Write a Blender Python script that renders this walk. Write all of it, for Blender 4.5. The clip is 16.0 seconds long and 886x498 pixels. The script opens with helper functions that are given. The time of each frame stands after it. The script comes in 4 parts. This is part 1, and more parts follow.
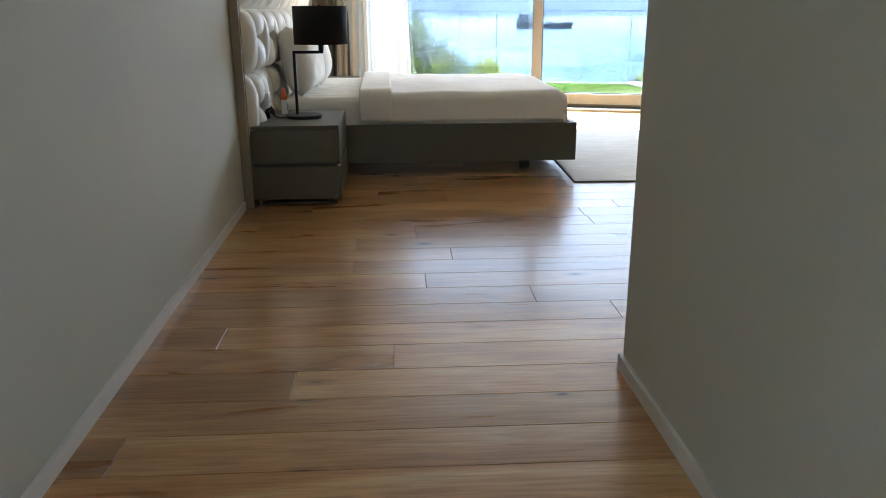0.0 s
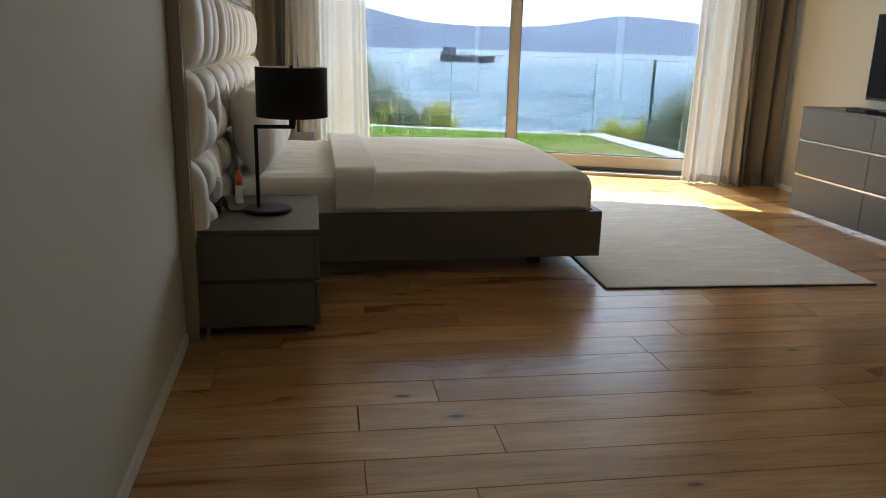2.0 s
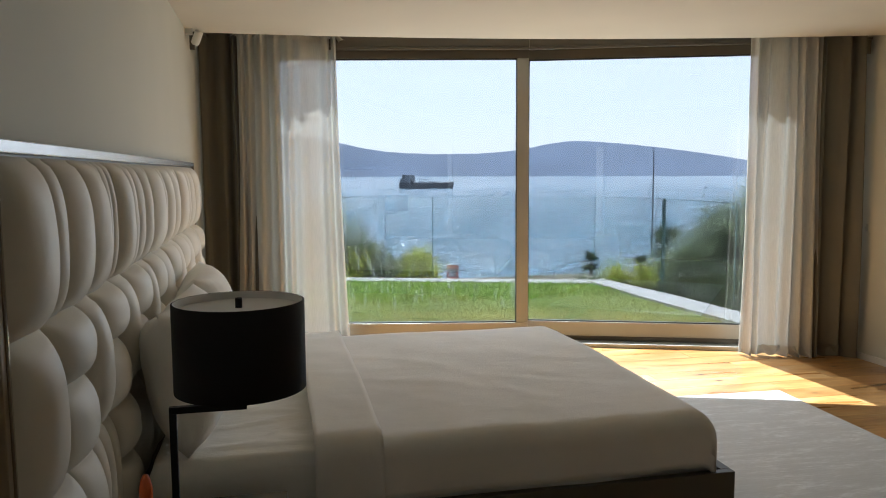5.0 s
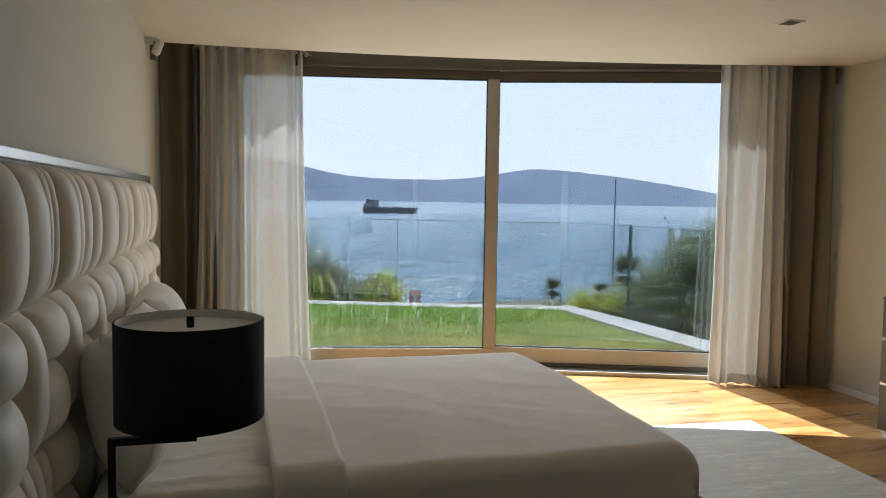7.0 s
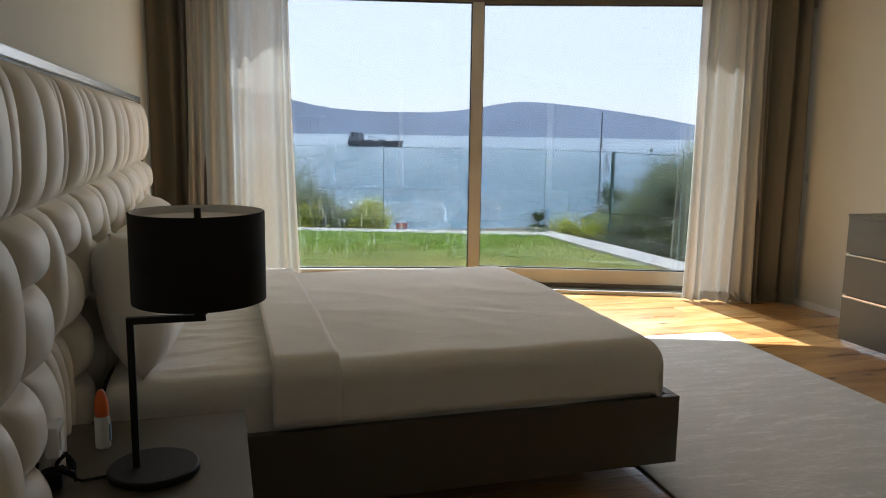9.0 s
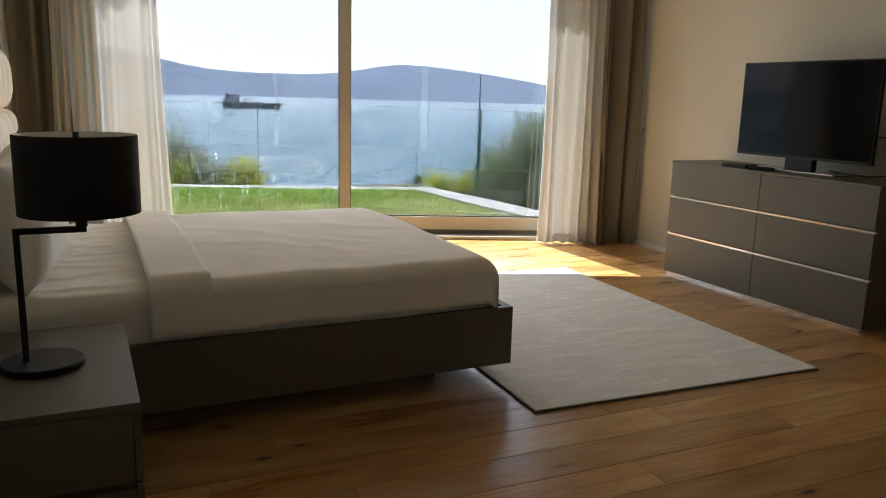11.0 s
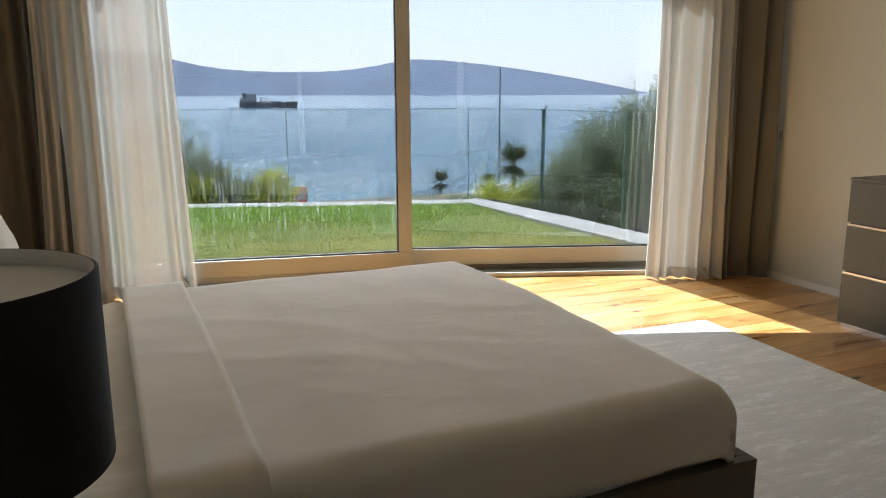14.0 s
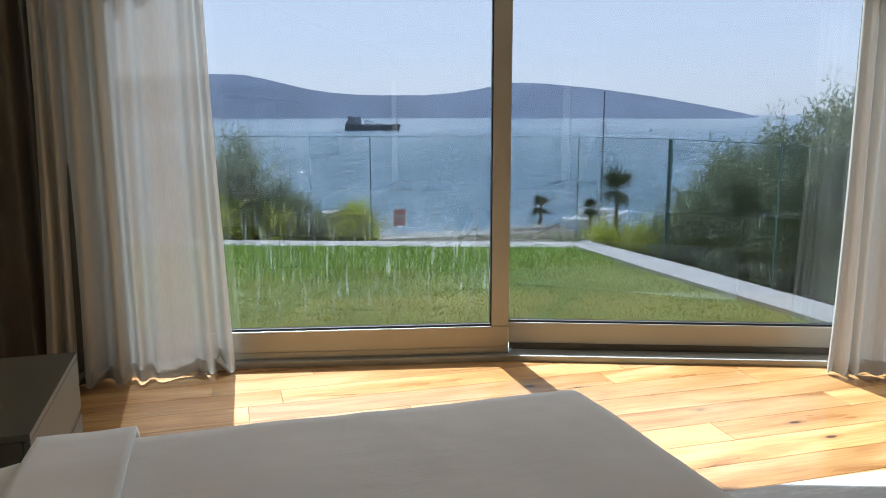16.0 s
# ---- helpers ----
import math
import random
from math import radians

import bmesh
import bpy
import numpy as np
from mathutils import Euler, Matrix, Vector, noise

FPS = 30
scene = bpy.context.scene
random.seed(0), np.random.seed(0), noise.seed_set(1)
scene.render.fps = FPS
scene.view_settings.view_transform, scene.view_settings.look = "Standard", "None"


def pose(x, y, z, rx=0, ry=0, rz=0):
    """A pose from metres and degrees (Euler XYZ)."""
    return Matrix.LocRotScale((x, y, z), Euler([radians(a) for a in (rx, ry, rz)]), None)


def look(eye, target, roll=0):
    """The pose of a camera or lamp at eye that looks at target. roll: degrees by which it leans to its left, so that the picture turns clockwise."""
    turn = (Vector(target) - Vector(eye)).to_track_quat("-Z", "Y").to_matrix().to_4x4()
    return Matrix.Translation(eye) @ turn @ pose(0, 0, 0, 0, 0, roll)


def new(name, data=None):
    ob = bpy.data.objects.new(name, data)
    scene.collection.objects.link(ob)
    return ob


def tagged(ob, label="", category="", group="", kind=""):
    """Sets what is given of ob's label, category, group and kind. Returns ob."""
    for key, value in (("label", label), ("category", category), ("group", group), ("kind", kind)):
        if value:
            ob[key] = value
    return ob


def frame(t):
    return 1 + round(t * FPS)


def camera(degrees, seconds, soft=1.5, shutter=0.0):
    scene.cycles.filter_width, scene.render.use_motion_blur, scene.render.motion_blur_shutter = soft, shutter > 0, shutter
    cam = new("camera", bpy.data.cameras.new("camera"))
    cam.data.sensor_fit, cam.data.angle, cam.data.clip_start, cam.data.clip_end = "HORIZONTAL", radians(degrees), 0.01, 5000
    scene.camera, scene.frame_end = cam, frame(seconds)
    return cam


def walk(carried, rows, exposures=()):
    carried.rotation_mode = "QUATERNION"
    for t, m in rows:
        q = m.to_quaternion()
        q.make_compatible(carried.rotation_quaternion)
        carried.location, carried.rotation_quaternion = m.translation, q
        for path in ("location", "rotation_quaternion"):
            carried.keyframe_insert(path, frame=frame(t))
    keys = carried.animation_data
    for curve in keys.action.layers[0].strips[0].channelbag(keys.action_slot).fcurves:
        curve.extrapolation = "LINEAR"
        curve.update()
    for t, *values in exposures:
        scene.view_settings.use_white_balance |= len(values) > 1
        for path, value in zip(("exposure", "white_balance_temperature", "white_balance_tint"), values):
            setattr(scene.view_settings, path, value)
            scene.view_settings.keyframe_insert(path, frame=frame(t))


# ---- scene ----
cam = camera(60.2, 16.0, soft=1.0)
PATH = [
    (0, (-0.043, 0.9, 1.16), (0.089, 2.805, 0.568), -0.3),
    (0.5, (-0.112, 1.204, 1.188), (0.055, 3.109, 0.602), 0.8),
    (1, (-0.226, 1.515, 1.207), (0.034, 3.412, 0.628), 0.3),
    (1.5, (-0.289, 1.846, 1.24), (0.019, 3.747, 0.699), 0.8),
    (2, (-0.377, 2.217, 1.325), (-0.044, 4.12, 0.807), 1.5),
    (2.5, (-0.45, 2.556, 1.38), (-0.109, 4.458, 0.863), 0.5),
    (3, (-0.452, 2.898, 1.427), (-0.113, 4.804, 0.926), 0.6),
    (3.5, (-0.45, 3.218, 1.45), (-0.08, 5.14, 1.039), 0.9),
    (4, (-0.451, 3.504, 1.495), (-0.056, 5.438, 1.168), 0.0),
    (4.5, (-0.405, 3.765, 1.515), (0.01, 5.704, 1.251), -0.1),
    (5, (-0.376, 3.974, 1.534), (0.058, 5.916, 1.333), -0.3),
    (7.5, (-0.37, 4.146, 1.472), (0.174, 6.066, 1.338), 0.8),
    (8, (-0.372, 4.104, 1.444), (0.177, 6.017, 1.243), 0.6),
    (10.5, (-0.485, 3.624, 1.364), (0.198, 5.469, 0.999), 1.6),
    (11, (-0.458, 3.511, 1.337), (0.385, 5.282, 0.946), 1.5),
    (11.5, (-0.465, 3.498, 1.336), (0.389, 5.261, 0.932), 1.4),
    (12, (-0.467, 3.699, 1.349), (0.353, 5.478, 0.944), 0.8),
    (12.5, (-0.455, 3.947, 1.351), (0.364, 5.725, 0.942), 0.5),
    (13, (-0.407, 4.283, 1.355), (0.377, 6.077, 0.949), 0.7),
    (13.5, (-0.374, 4.674, 1.391), (0.41, 6.47, 0.988), 0.2),
    (14, (-0.284, 5.047, 1.403), (0.512, 6.836, 0.996), -0.2),
    (14.5, (-0.169, 5.409, 1.412), (0.604, 7.207, 1.0), -0.2),
    (15, (-0.051, 5.747, 1.414), (0.558, 7.607, 1.003), -0.9),
    (15.5, (0.075, 6.015, 1.415), (0.592, 7.908, 1.029), -0.7),
    (16, (0.209, 6.289, 1.426), (0.77, 8.176, 1.077), -0.1),
]
EXPOSURES = [(0, 4.5, 5100, 6), (0.8, 4.2, 5250, 6), (1.5, 3.75, 5450, 6), (3.5, 3.42, 5650, 6), (4.2, 3.18, 5600, 6), (5, 3.08, 5650, 7), (8, 2.95, 5650, 7),
             (10.5, 3.3, 5950, 9), (12.5, 3.34, 6000, 9), (14, 3.1, 5800, 8), (15, 2.92, 5650, 8), (15.5, 2.82, 5550, 8), (16, 2.6, 5400, 8)]
walk(cam, [(t, look(eye, target, roll)) for t, eye, target, roll in PATH], EXPOSURES)

# ---- world, sun, exposure ----
EL = radians(53.5)
world = bpy.data.worlds.new("world")
scene.world = world
world.use_nodes = True
wn = world.node_tree.nodes
sky = wn.new("ShaderNodeTexSky")
sky.sky_type, sky.sun_disc = "NISHITA", False
sky.sun_elevation, sky.sun_rotation = EL, radians(0)
sky.air_density, sky.dust_density, sky.ozone_density = 1.0, 0.7, 3.0
wn["Background"].inputs["Strength"].default_value = 0.15
haze = wn.new("ShaderNodeMix")   # thin summer haze whitens the blue
haze.data_type = "RGBA"
haze.inputs[0].default_value = 0.84
haze.inputs[7].default_value = (5.5, 5.55, 5.8, 1)
world.node_tree.links.new(sky.outputs[0], haze.inputs[6])
world.node_tree.links.new(haze.outputs[2], wn["Background"].inputs["Color"])
sun = new("sun", bpy.data.lights.new("sun", "SUN"))
sun.data.energy, sun.data.angle, sun.data.color = 1.95, radians(0.5), (1.0, 0.98, 0.94)
sun.matrix_world = look((0, 60 * math.cos(EL), 60 * math.sin(EL)), (0.6, 0, 0))

fill_lamp = new("window_daylight", bpy.data.lights.new("window_daylight", "AREA"))   # added area lamp outside the glass, boosts the sky's light in the room
fill_lamp.data.shape, fill_lamp.data.size, fill_lamp.data.size_y = "RECTANGLE", 3.7, 2.3
fill_lamp.data.energy, fill_lamp.data.color = 7.2, (1.0, 0.96, 0.89)
fill_lamp.matrix_world = look((1.72, 10.62, 1.42), (1.35, 8.6, 1.12))


# ---- materials ----
def nodes_of(name):
    m = bpy.data.materials.new(name)
    m.use_nodes = True
    nt = m.node_tree
    return m, nt, nt.nodes, nt.links, nt.nodes["Principled BSDF"]


def noise_node(nt, scale, detail=4.0, rough=0.55, stretch=None, coords="Object"):
    tc = nt.nodes.new("ShaderNodeTexCoord")
    mp = nt.nodes.new("ShaderNodeMapping")
    if stretch:
        mp.inputs["Scale"].default_value = stretch
    n = nt.nodes.new("ShaderNodeTexNoise")
    n.inputs["Scale"].default_value, n.inputs["Detail"].default_value, n.inputs["Roughness"].default_value = scale, detail, rough
    nt.links.new(tc.outputs[coords], mp.inputs["Vector"])
    nt.links.new(mp.outputs["Vector"], n.inputs["Vector"])
    return n


def ramp(nt, src, stops):
    r = nt.nodes.new("ShaderNodeValToRGB")
    while len(r.color_ramp.elements) < len(stops):
        r.color_ramp.elements.new(0.5)
    for e, (p, c) in zip(r.color_ramp.elements, stops):
        e.position, e.color = p, (*c, 1) if len(c) == 3 else c
    nt.links.new(src, r.inputs["Fac"])
    return r


def bump(nt, bsdf, src, strength, distance=0.01):
    b = nt.nodes.new("ShaderNodeBump")
    b.inputs["Strength"].default_value, b.inputs["Distance"].default_value = strength, distance
    nt.links.new(src, b.inputs["Height"])
    nt.links.new(b.outputs["Normal"], bsdf.inputs["Normal"])
    return b


def surface(name, colour, rough=0.6, metal=0.0, vary=0.12, scale=3.0, grain=120.0, relief=0.15, stretch=None, spec=0.5):
    """Plain surface: colour drifting at a large scale, fine relief at a small one."""
    m, nt, n, l, p = nodes_of(name)
    big = noise_node(nt, scale, 3, 0.5)
    fine = noise_node(nt, grain, 3, 0.6, stretch)
    lo = tuple(c * (1 - vary) for c in colour)
    hi = tuple(min(1, c * (1 + vary)) for c in colour)
    r = ramp(nt, big.outputs["Fac"], [(0.3, lo), (0.7, hi)])
    l.new(r.outputs["Color"], p.inputs["Base Color"])
    p.inputs["Roughness"].default_value, p.inputs["Metallic"].default_value = rough, metal
    p.inputs["Specular IOR Level"].default_value = spec
    bump(nt, p, fine.outputs["Fac"], relief, 0.002)
    return m


def oak():
    m, nt, n, l, p = nodes_of("oak_plank")
    info = n.new("ShaderNodeObjectInfo")
    tc = n.new("ShaderNodeTexCoord")
    off = n.new("ShaderNodeVectorMath")
    off.operation = "MULTIPLY_ADD"
    comb = n.new("ShaderNodeCombineXYZ")
    for k in "XYZ":
        l.new(info.outputs["Random"], comb.inputs[k])
    l.new(comb.outputs[0], off.inputs[0])
    off.inputs[1].default_value = (37.0, 91.0, 53.0)
    l.new(tc.outputs["Object"], off.inputs[2])
    # long grain, cathedral figure, knots
    def tex(scale, stretch, detail=5, dist=0.0):
        mp = n.new("ShaderNodeMapping")
        mp.inputs["Scale"].default_value = stretch
        l.new(off.outputs[0], mp.inputs["Vector"])
        t = n.new("ShaderNodeTexNoise")
        t.inputs["Scale"].default_value, t.inputs["Detail"].default_value, t.inputs["Distortion"].default_value = scale, detail, dist
        l.new(mp.outputs[0], t.inputs["Vector"])
        return t
    grain = tex(9, (0.55, 9, 9), 6, 0.4)
    figure = tex(2.2, (0.5, 2.6, 2.6), 4, 0.8)
    mpk = n.new("ShaderNodeMapping")
    mpk.inputs["Scale"].default_value = (1.7, 4.2, 1)
    l.new(off.outputs[0], mpk.inputs["Vector"])
    vor = n.new("ShaderNodeTexVoronoi")
    vor.inputs["Scale"].default_value = 1.15
    l.new(mpk.outputs[0], vor.inputs["Vector"])
    col = ramp(nt, figure.outputs["Fac"], [(0.3, (0.35, 0.16, 0.042)), (0.5, (0.505, 0.27, 0.086)), (0.72, (0.61, 0.395, 0.168))])
    gr = ramp(nt, grain.outputs["Fac"], [(0.3, (0.62, 0.58, 0.55)), (0.6, (1, 1, 1))])
    mul = n.new("ShaderNodeMix")
    mul.data_type, mul.blend_type = "RGBA", "MULTIPLY"
    mul.inputs[0].default_value = 0.75
    l.new(col.outputs[0], mul.inputs[6])
    l.new(gr.outputs[0], mul.inputs[7])
    tone = n.new("ShaderNodeHueSaturation")
    mr = n.new("ShaderNodeMapRange")
    mr.inputs[3].default_value, mr.inputs[4].default_value = 0.8, 1.2
    l.new(info.outputs["Random"], mr.inputs[0])
    l.new(mr.outputs[0], tone.inputs["Value"])
    l.new(mul.outputs[2], tone.inputs["Color"])
    knot = ramp(nt, vor.outputs["Distance"], [(0.045, (1, 1, 1)), (0.075, (0.3,) * 3), (0.17, (0, 0, 0))])
    mix = n.new("ShaderNodeMix")
    mix.data_type = "RGBA"
    l.new(knot.outputs[0], mix.inputs[0])
    l.new(tone.outputs[0], mix.inputs[6])
    mix.inputs[7].default_value = (0.04, 0.016, 0.007, 1)
    l.new(mix.outputs[2], p.inputs["Base Color"])
    rr = ramp(nt, figure.outputs["Fac"], [(0.2, (0.24,) * 3), (0.8, (0.38,) * 3)])
    l.new(rr.outputs[0], p.inputs["Roughness"])
    p.inputs["Coat Weight"].default_value, p.inputs["Coat Roughness"].default_value, p.inputs["Coat IOR"].default_value = 0.55, 0.15, 1.45
    p.inputs["Specular IOR Level"].default_value = 0.35
    bump(nt, p, grain.outputs["Fac"], 0.22, 0.002)
    return m


def cloth(name, colour, weave=900.0, relief=0.25, rough=0.9, sheen=0.2, crease=0.0):
    m, nt, n, l, p = nodes_of(name)
    big = noise_node(nt, 2.5, 4)
    r = ramp(nt, big.outputs["Fac"], [(0.3, tuple(c * 0.9 for c in colour)), (0.7, colour)])
    l.new(r.outputs[0], p.inputs["Base Color"])
    p.inputs["Roughness"].default_value = rough
    p.inputs["Sheen Weight"].default_value = sheen
    w = noise_node(nt, weave, 2)
    b1 = bump(nt, p, w.outputs["Fac"], relief, 0.001)
    if crease:
        c = noise_node(nt, 7, 3, 0.5, (1, 2.5, 1))
        b2 = nt.nodes.new("ShaderNodeBump")
        b2.inputs["Strength"].default_value, b2.inputs["Distance"].default_value = crease, 0.02
        l.new(c.outputs["Fac"], b2.inputs["Height"])
        l.new(b2.outputs[0], b1.inputs["Normal"])
    return m


def sheer_cloth():
    m, nt, n, l, p = nodes_of("sheer_voile")
    tr, tl, df = n.new("ShaderNodeBsdfTransparent"), n.new("ShaderNodeBsdfTranslucent"), n.new("ShaderNodeBsdfDiffuse")
    tl.inputs[0].default_value = df.inputs[0].default_value = (0.55, 0.53, 0.475, 1)
    a, b = n.new("ShaderNodeMixShader"), n.new("ShaderNodeMixShader")
    thread = noise_node(nt, 60, 3, 0.6, (6, 6, 0.2))
    r = ramp(nt, thread.outputs["Fac"], [(0.3, (0.80,) * 3), (0.7, (0.96,) * 3)])
    a.inputs[0].default_value = 0.86
    l.new(tl.outputs[0], a.inputs[1])
    l.new(df.outputs[0], a.inputs[2])
    l.new(r.outputs[0], b.inputs[0])
    l.new(tr.outputs[0], b.inputs[1])
    l.new(a.outputs[0], b.inputs[2])
    l.new(b.outputs[0], n["Material Output"].inputs["Surface"])
    return m


def glass(name, streaks=0.0, tint=(1, 1, 1), gloss=1.0, facing=0.02):
    m, nt, n, l, p = nodes_of(name)
    tr, gl = n.new("ShaderNodeBsdfTransparent"), n.new("ShaderNodeBsdfGlossy")
    tr.inputs[0].default_value = (*tint, 1)
    gl.inputs["Roughness"].default_value = 0.01
    lw = n.new("ShaderNodeLayerWeight")
    lw.inputs[0].default_value = 0.5
    pw = n.new("ShaderNodeMath")
    pw.operation, pw.inputs[1].default_value = "POWER", 5.0
    l.new(lw.outputs["Facing"], pw.inputs[0])
    fr = n.new("ShaderNodeMath")
    fr.operation, fr.inputs[1].default_value, fr.inputs[2].default_value = "MULTIPLY_ADD", 0.9 * gloss, facing
    l.new(pw.outputs[0], fr.inputs[0])
    a = n.new("ShaderNodeMixShader")
    l.new(fr.outputs[0], a.inputs[0])
    l.new(tr.outputs[0], a.inputs[1])
    l.new(gl.outputs[0], a.inputs[2])
    out = a
    if streaks:
        # dried drip marks: thin wavering runs, thickest low on the pane
        s = noise_node(nt, 75, 4, 0.6, (1, 1, 0.05))
        s.inputs["Distortion"].default_value = 0.5
        area = noise_node(nt, 9.0, 3, 0.6, (2.5, 2.5, 0.8))
        r1 = ramp(nt, s.outputs["Fac"], [(0.56, (0, 0, 0)), (0.64, (1, 1, 1))])
        r2 = ramp(nt, area.outputs["Fac"], [(0.42, (0, 0, 0)), (0.6, (1, 1, 1))])
        tc = n.new("ShaderNodeTexCoord")
        sep = n.new("ShaderNodeSeparateXYZ")
        l.new(tc.outputs["Object"], sep.inputs[0])
        mr = n.new("ShaderNodeMapRange")
        mr.inputs[1].default_value, mr.inputs[2].default_value = 0.0, 2.6
        l.new(sep.outputs["Z"], mr.inputs[0])
        band = ramp(nt, mr.outputs[0], [(0.10, (0.12,) * 3), (0.17, (1, 1, 1)), (0.27, (0.9,) * 3), (0.34, (0.16,) * 3), (0.46, (0.4,) * 3), (0.62, (0.1,) * 3)])
        mu = n.new("ShaderNodeMath")
        mu.operation = "MULTIPLY"
        l.new(r1.outputs[0], mu.inputs[0])
        l.new(r2.outputs[0], mu.inputs[1])
        mu1 = n.new("ShaderNodeMath")
        mu1.operation = "MULTIPLY"
        l.new(mu.outputs[0], mu1.inputs[0])
        l.new(band.outputs[0], mu1.inputs[1])
        mu2 = n.new("ShaderNodeMath")
        mu2.operation = "MULTIPLY_ADD"
        mu2.inputs[1].default_value, mu2.inputs[2].default_value = streaks, 0.0
        l.new(mu1.outputs[0], mu2.inputs[0])
        d = n.new("ShaderNodeBsdfTranslucent")
        d.inputs[0].default_value = (0.8, 0.85, 0.85, 1)
        b = n.new("ShaderNodeMixShader")
        l.new(mu2.outputs[0], b.inputs[0])
        l.new(a.outputs[0], b.inputs[1])
        l.new(d.outputs[0], b.inputs[2])
        out = b
    l.new(out.outputs[0], n["Material Output"].inputs["Surface"])
    return m


def leaf_material(name, dark, light, through_light=0.35):
    m, nt, n, l, p = nodes_of(name)
    geo = n.new("ShaderNodeNewGeometry")
    r = ramp(nt, geo.outputs["Random Per Island"], [(0.0, dark), (1.0, light)])
    l.new(r.outputs[0], p.inputs["Base Color"])
    p.inputs["Roughness"].default_value = 0.5
    tl = n.new("ShaderNodeBsdfTranslucent")
    l.new(r.outputs[0], tl.inputs[0])
    mx = n.new("ShaderNodeMixShader")
    mx.inputs[0].default_value = through_light
    l.new(p.outputs[0], mx.inputs[1])
    l.new(tl.outputs[0], mx.inputs[2])
    l.new(mx.outputs[0], n["Material Output"].inputs["Surface"])
    return m


def sea_material():
    m, nt, n, l, p = nodes_of("sea_water")
    # wind ripples: rough facets glitter towards the sun, smooth ones mirror the sky
    ripple = noise_node(nt, 1.0, 4, 0.7, (0.9, 0.2, 1))
    swell = noise_node(nt, 0.016, 3, 0.5, (1.0, 0.5, 1))
    add = n.new("ShaderNodeMath")
    add.operation, add.inputs[1].default_value = "MULTIPLY_ADD", 0.45
    l.new(swell.outputs["Fac"], add.inputs[0])
    l.new(ripple.outputs["Fac"], add.inputs[2])
    rr_ = ramp(nt, add.outputs[0], [(0.70, (0.16,) * 3), (0.86, (0.34,) * 3)])
    l.new(rr_.outputs[0], p.inputs["Roughness"])
    gl_ = ramp(nt, add.outputs[0], [(0.70, (0.35,) * 3), (0.84, (1.0,) * 3)])
    l.new(gl_.outputs[0], p.inputs["Specular IOR Level"])
    p.inputs["IOR"].default_value = 1.5
    a = noise_node(nt, 1.0, 3, 0.6, (0.8, 0.26, 1))
    c = noise_node(nt, 0.02, 3, 0.5, (0.5, 1.6, 1))
    col = ramp(nt, c.outputs["Fac"], [(0.3, (0.095, 0.185, 0.255)), (0.7, (0.125, 0.235, 0.305))])
    l.new(col.outputs[0], p.inputs["Base Color"])
    bump(nt, p, a.outputs["Fac"], 0.6, 0.8)
    return m


def grass_ground():
    m, nt, n, l, p = nodes_of("lawn_soil")
    a, b = noise_node(nt, 1.2, 4), noise_node(nt, 60, 4)
    r = ramp(nt, a.outputs["Fac"], [(0.3, (0.15, 0.22, 0.035)), (0.7, (0.30, 0.34, 0.08))])
    l.new(r.outputs[0], p.inputs["Base Color"])
    p.inputs["Roughness"].default_value = 0.9
    bump(nt, p, b.outputs["Fac"], 0.6, 0.02)
    return m


M_WALL = surface("wall_paint", (0.535, 0.52, 0.44), 0.85, vary=0.03, scale=1.2, grain=260, relief=0.06)
M_CEIL = surface("ceiling_paint", (0.64, 0.61, 0.535), 0.9, vary=0.03, scale=1.0, grain=260, relief=0.05)
M_SKIRT = surface("skirting_paint", (0.72, 0.69, 0.64), 0.45, vary=0.04, scale=5, grain=90, relief=0.05)
M_OAK = oak()
M_GAP = surface("joint_shadow_gap", (0.12, 0.06, 0.028), 0.8, vary=0.2)
M_TAUPE = surface("taupe_lacquer", (0.080, 0.069, 0.041), 0.42, vary=0.06, scale=4, grain=300, relief=0.05, spec=0.6)
M_TAUPE_METAL = surface("taupe_metallic_trim", (0.30, 0.235, 0.15), 0.5, 0.1, vary=0.06, scale=6, grain=60, relief=0.06, stretch=(1, 1, 0.1))
M_CHROME = surface("brushed_chrome", (0.62, 0.60, 0.57), 0.22, 1.0, vary=0.04, scale=8, grain=200, relief=0.03)
# near-black for dark fittings, and for painted shade in the nightstand groove
M_DARK = surface("dark_parts_recess_shade", (0.03, 0.027, 0.024), 0.6, vary=0.1)
M_LEATHER = cloth("ivory_upholstery", (0.78, 0.72, 0.60), 420, 0.2, 0.55, 0.1)
M_SHEET = cloth("white_bed_linen", (0.88, 0.85, 0.78), 700, 0.2, 0.9, 0.25, crease=0.28)
M_SPREAD = cloth("white_waffle_bedspread", (0.88, 0.84, 0.77), 420, 0.5, 0.9, 0.3, crease=0.13)
M_BLACK = surface("black_powder_coat", (0.010, 0.009, 0.009), 0.5, vary=0.1, grain=400, relief=0.1, spec=0.25)
M_SHADE = cloth("black_lampshade_fabric", (0.010, 0.009, 0.009), 900, 0.3, 0.9, 0.0)
M_LINING = surface("white_shade_lining", (0.80, 0.79, 0.77), 0.7, vary=0.03)
M_DRAPE = cloth("taupe_drape_cloth", (0.155, 0.14, 0.104), 600, 0.4, 0.9, 0.15)
M_SHEER = sheer_cloth()
M_FRAME = surface("champagne_aluminium", (0.42, 0.41, 0.36), 0.42, 0.35, vary=0.04, scale=3, grain=400, relief=0.03)
M_GASKET = surface("black_gasket", (0.015, 0.015, 0.015), 0.6)
M_CASSETTE = surface("bronze_blind_cassette", (0.13, 0.115, 0.09), 0.5, 0.2, vary=0.05)
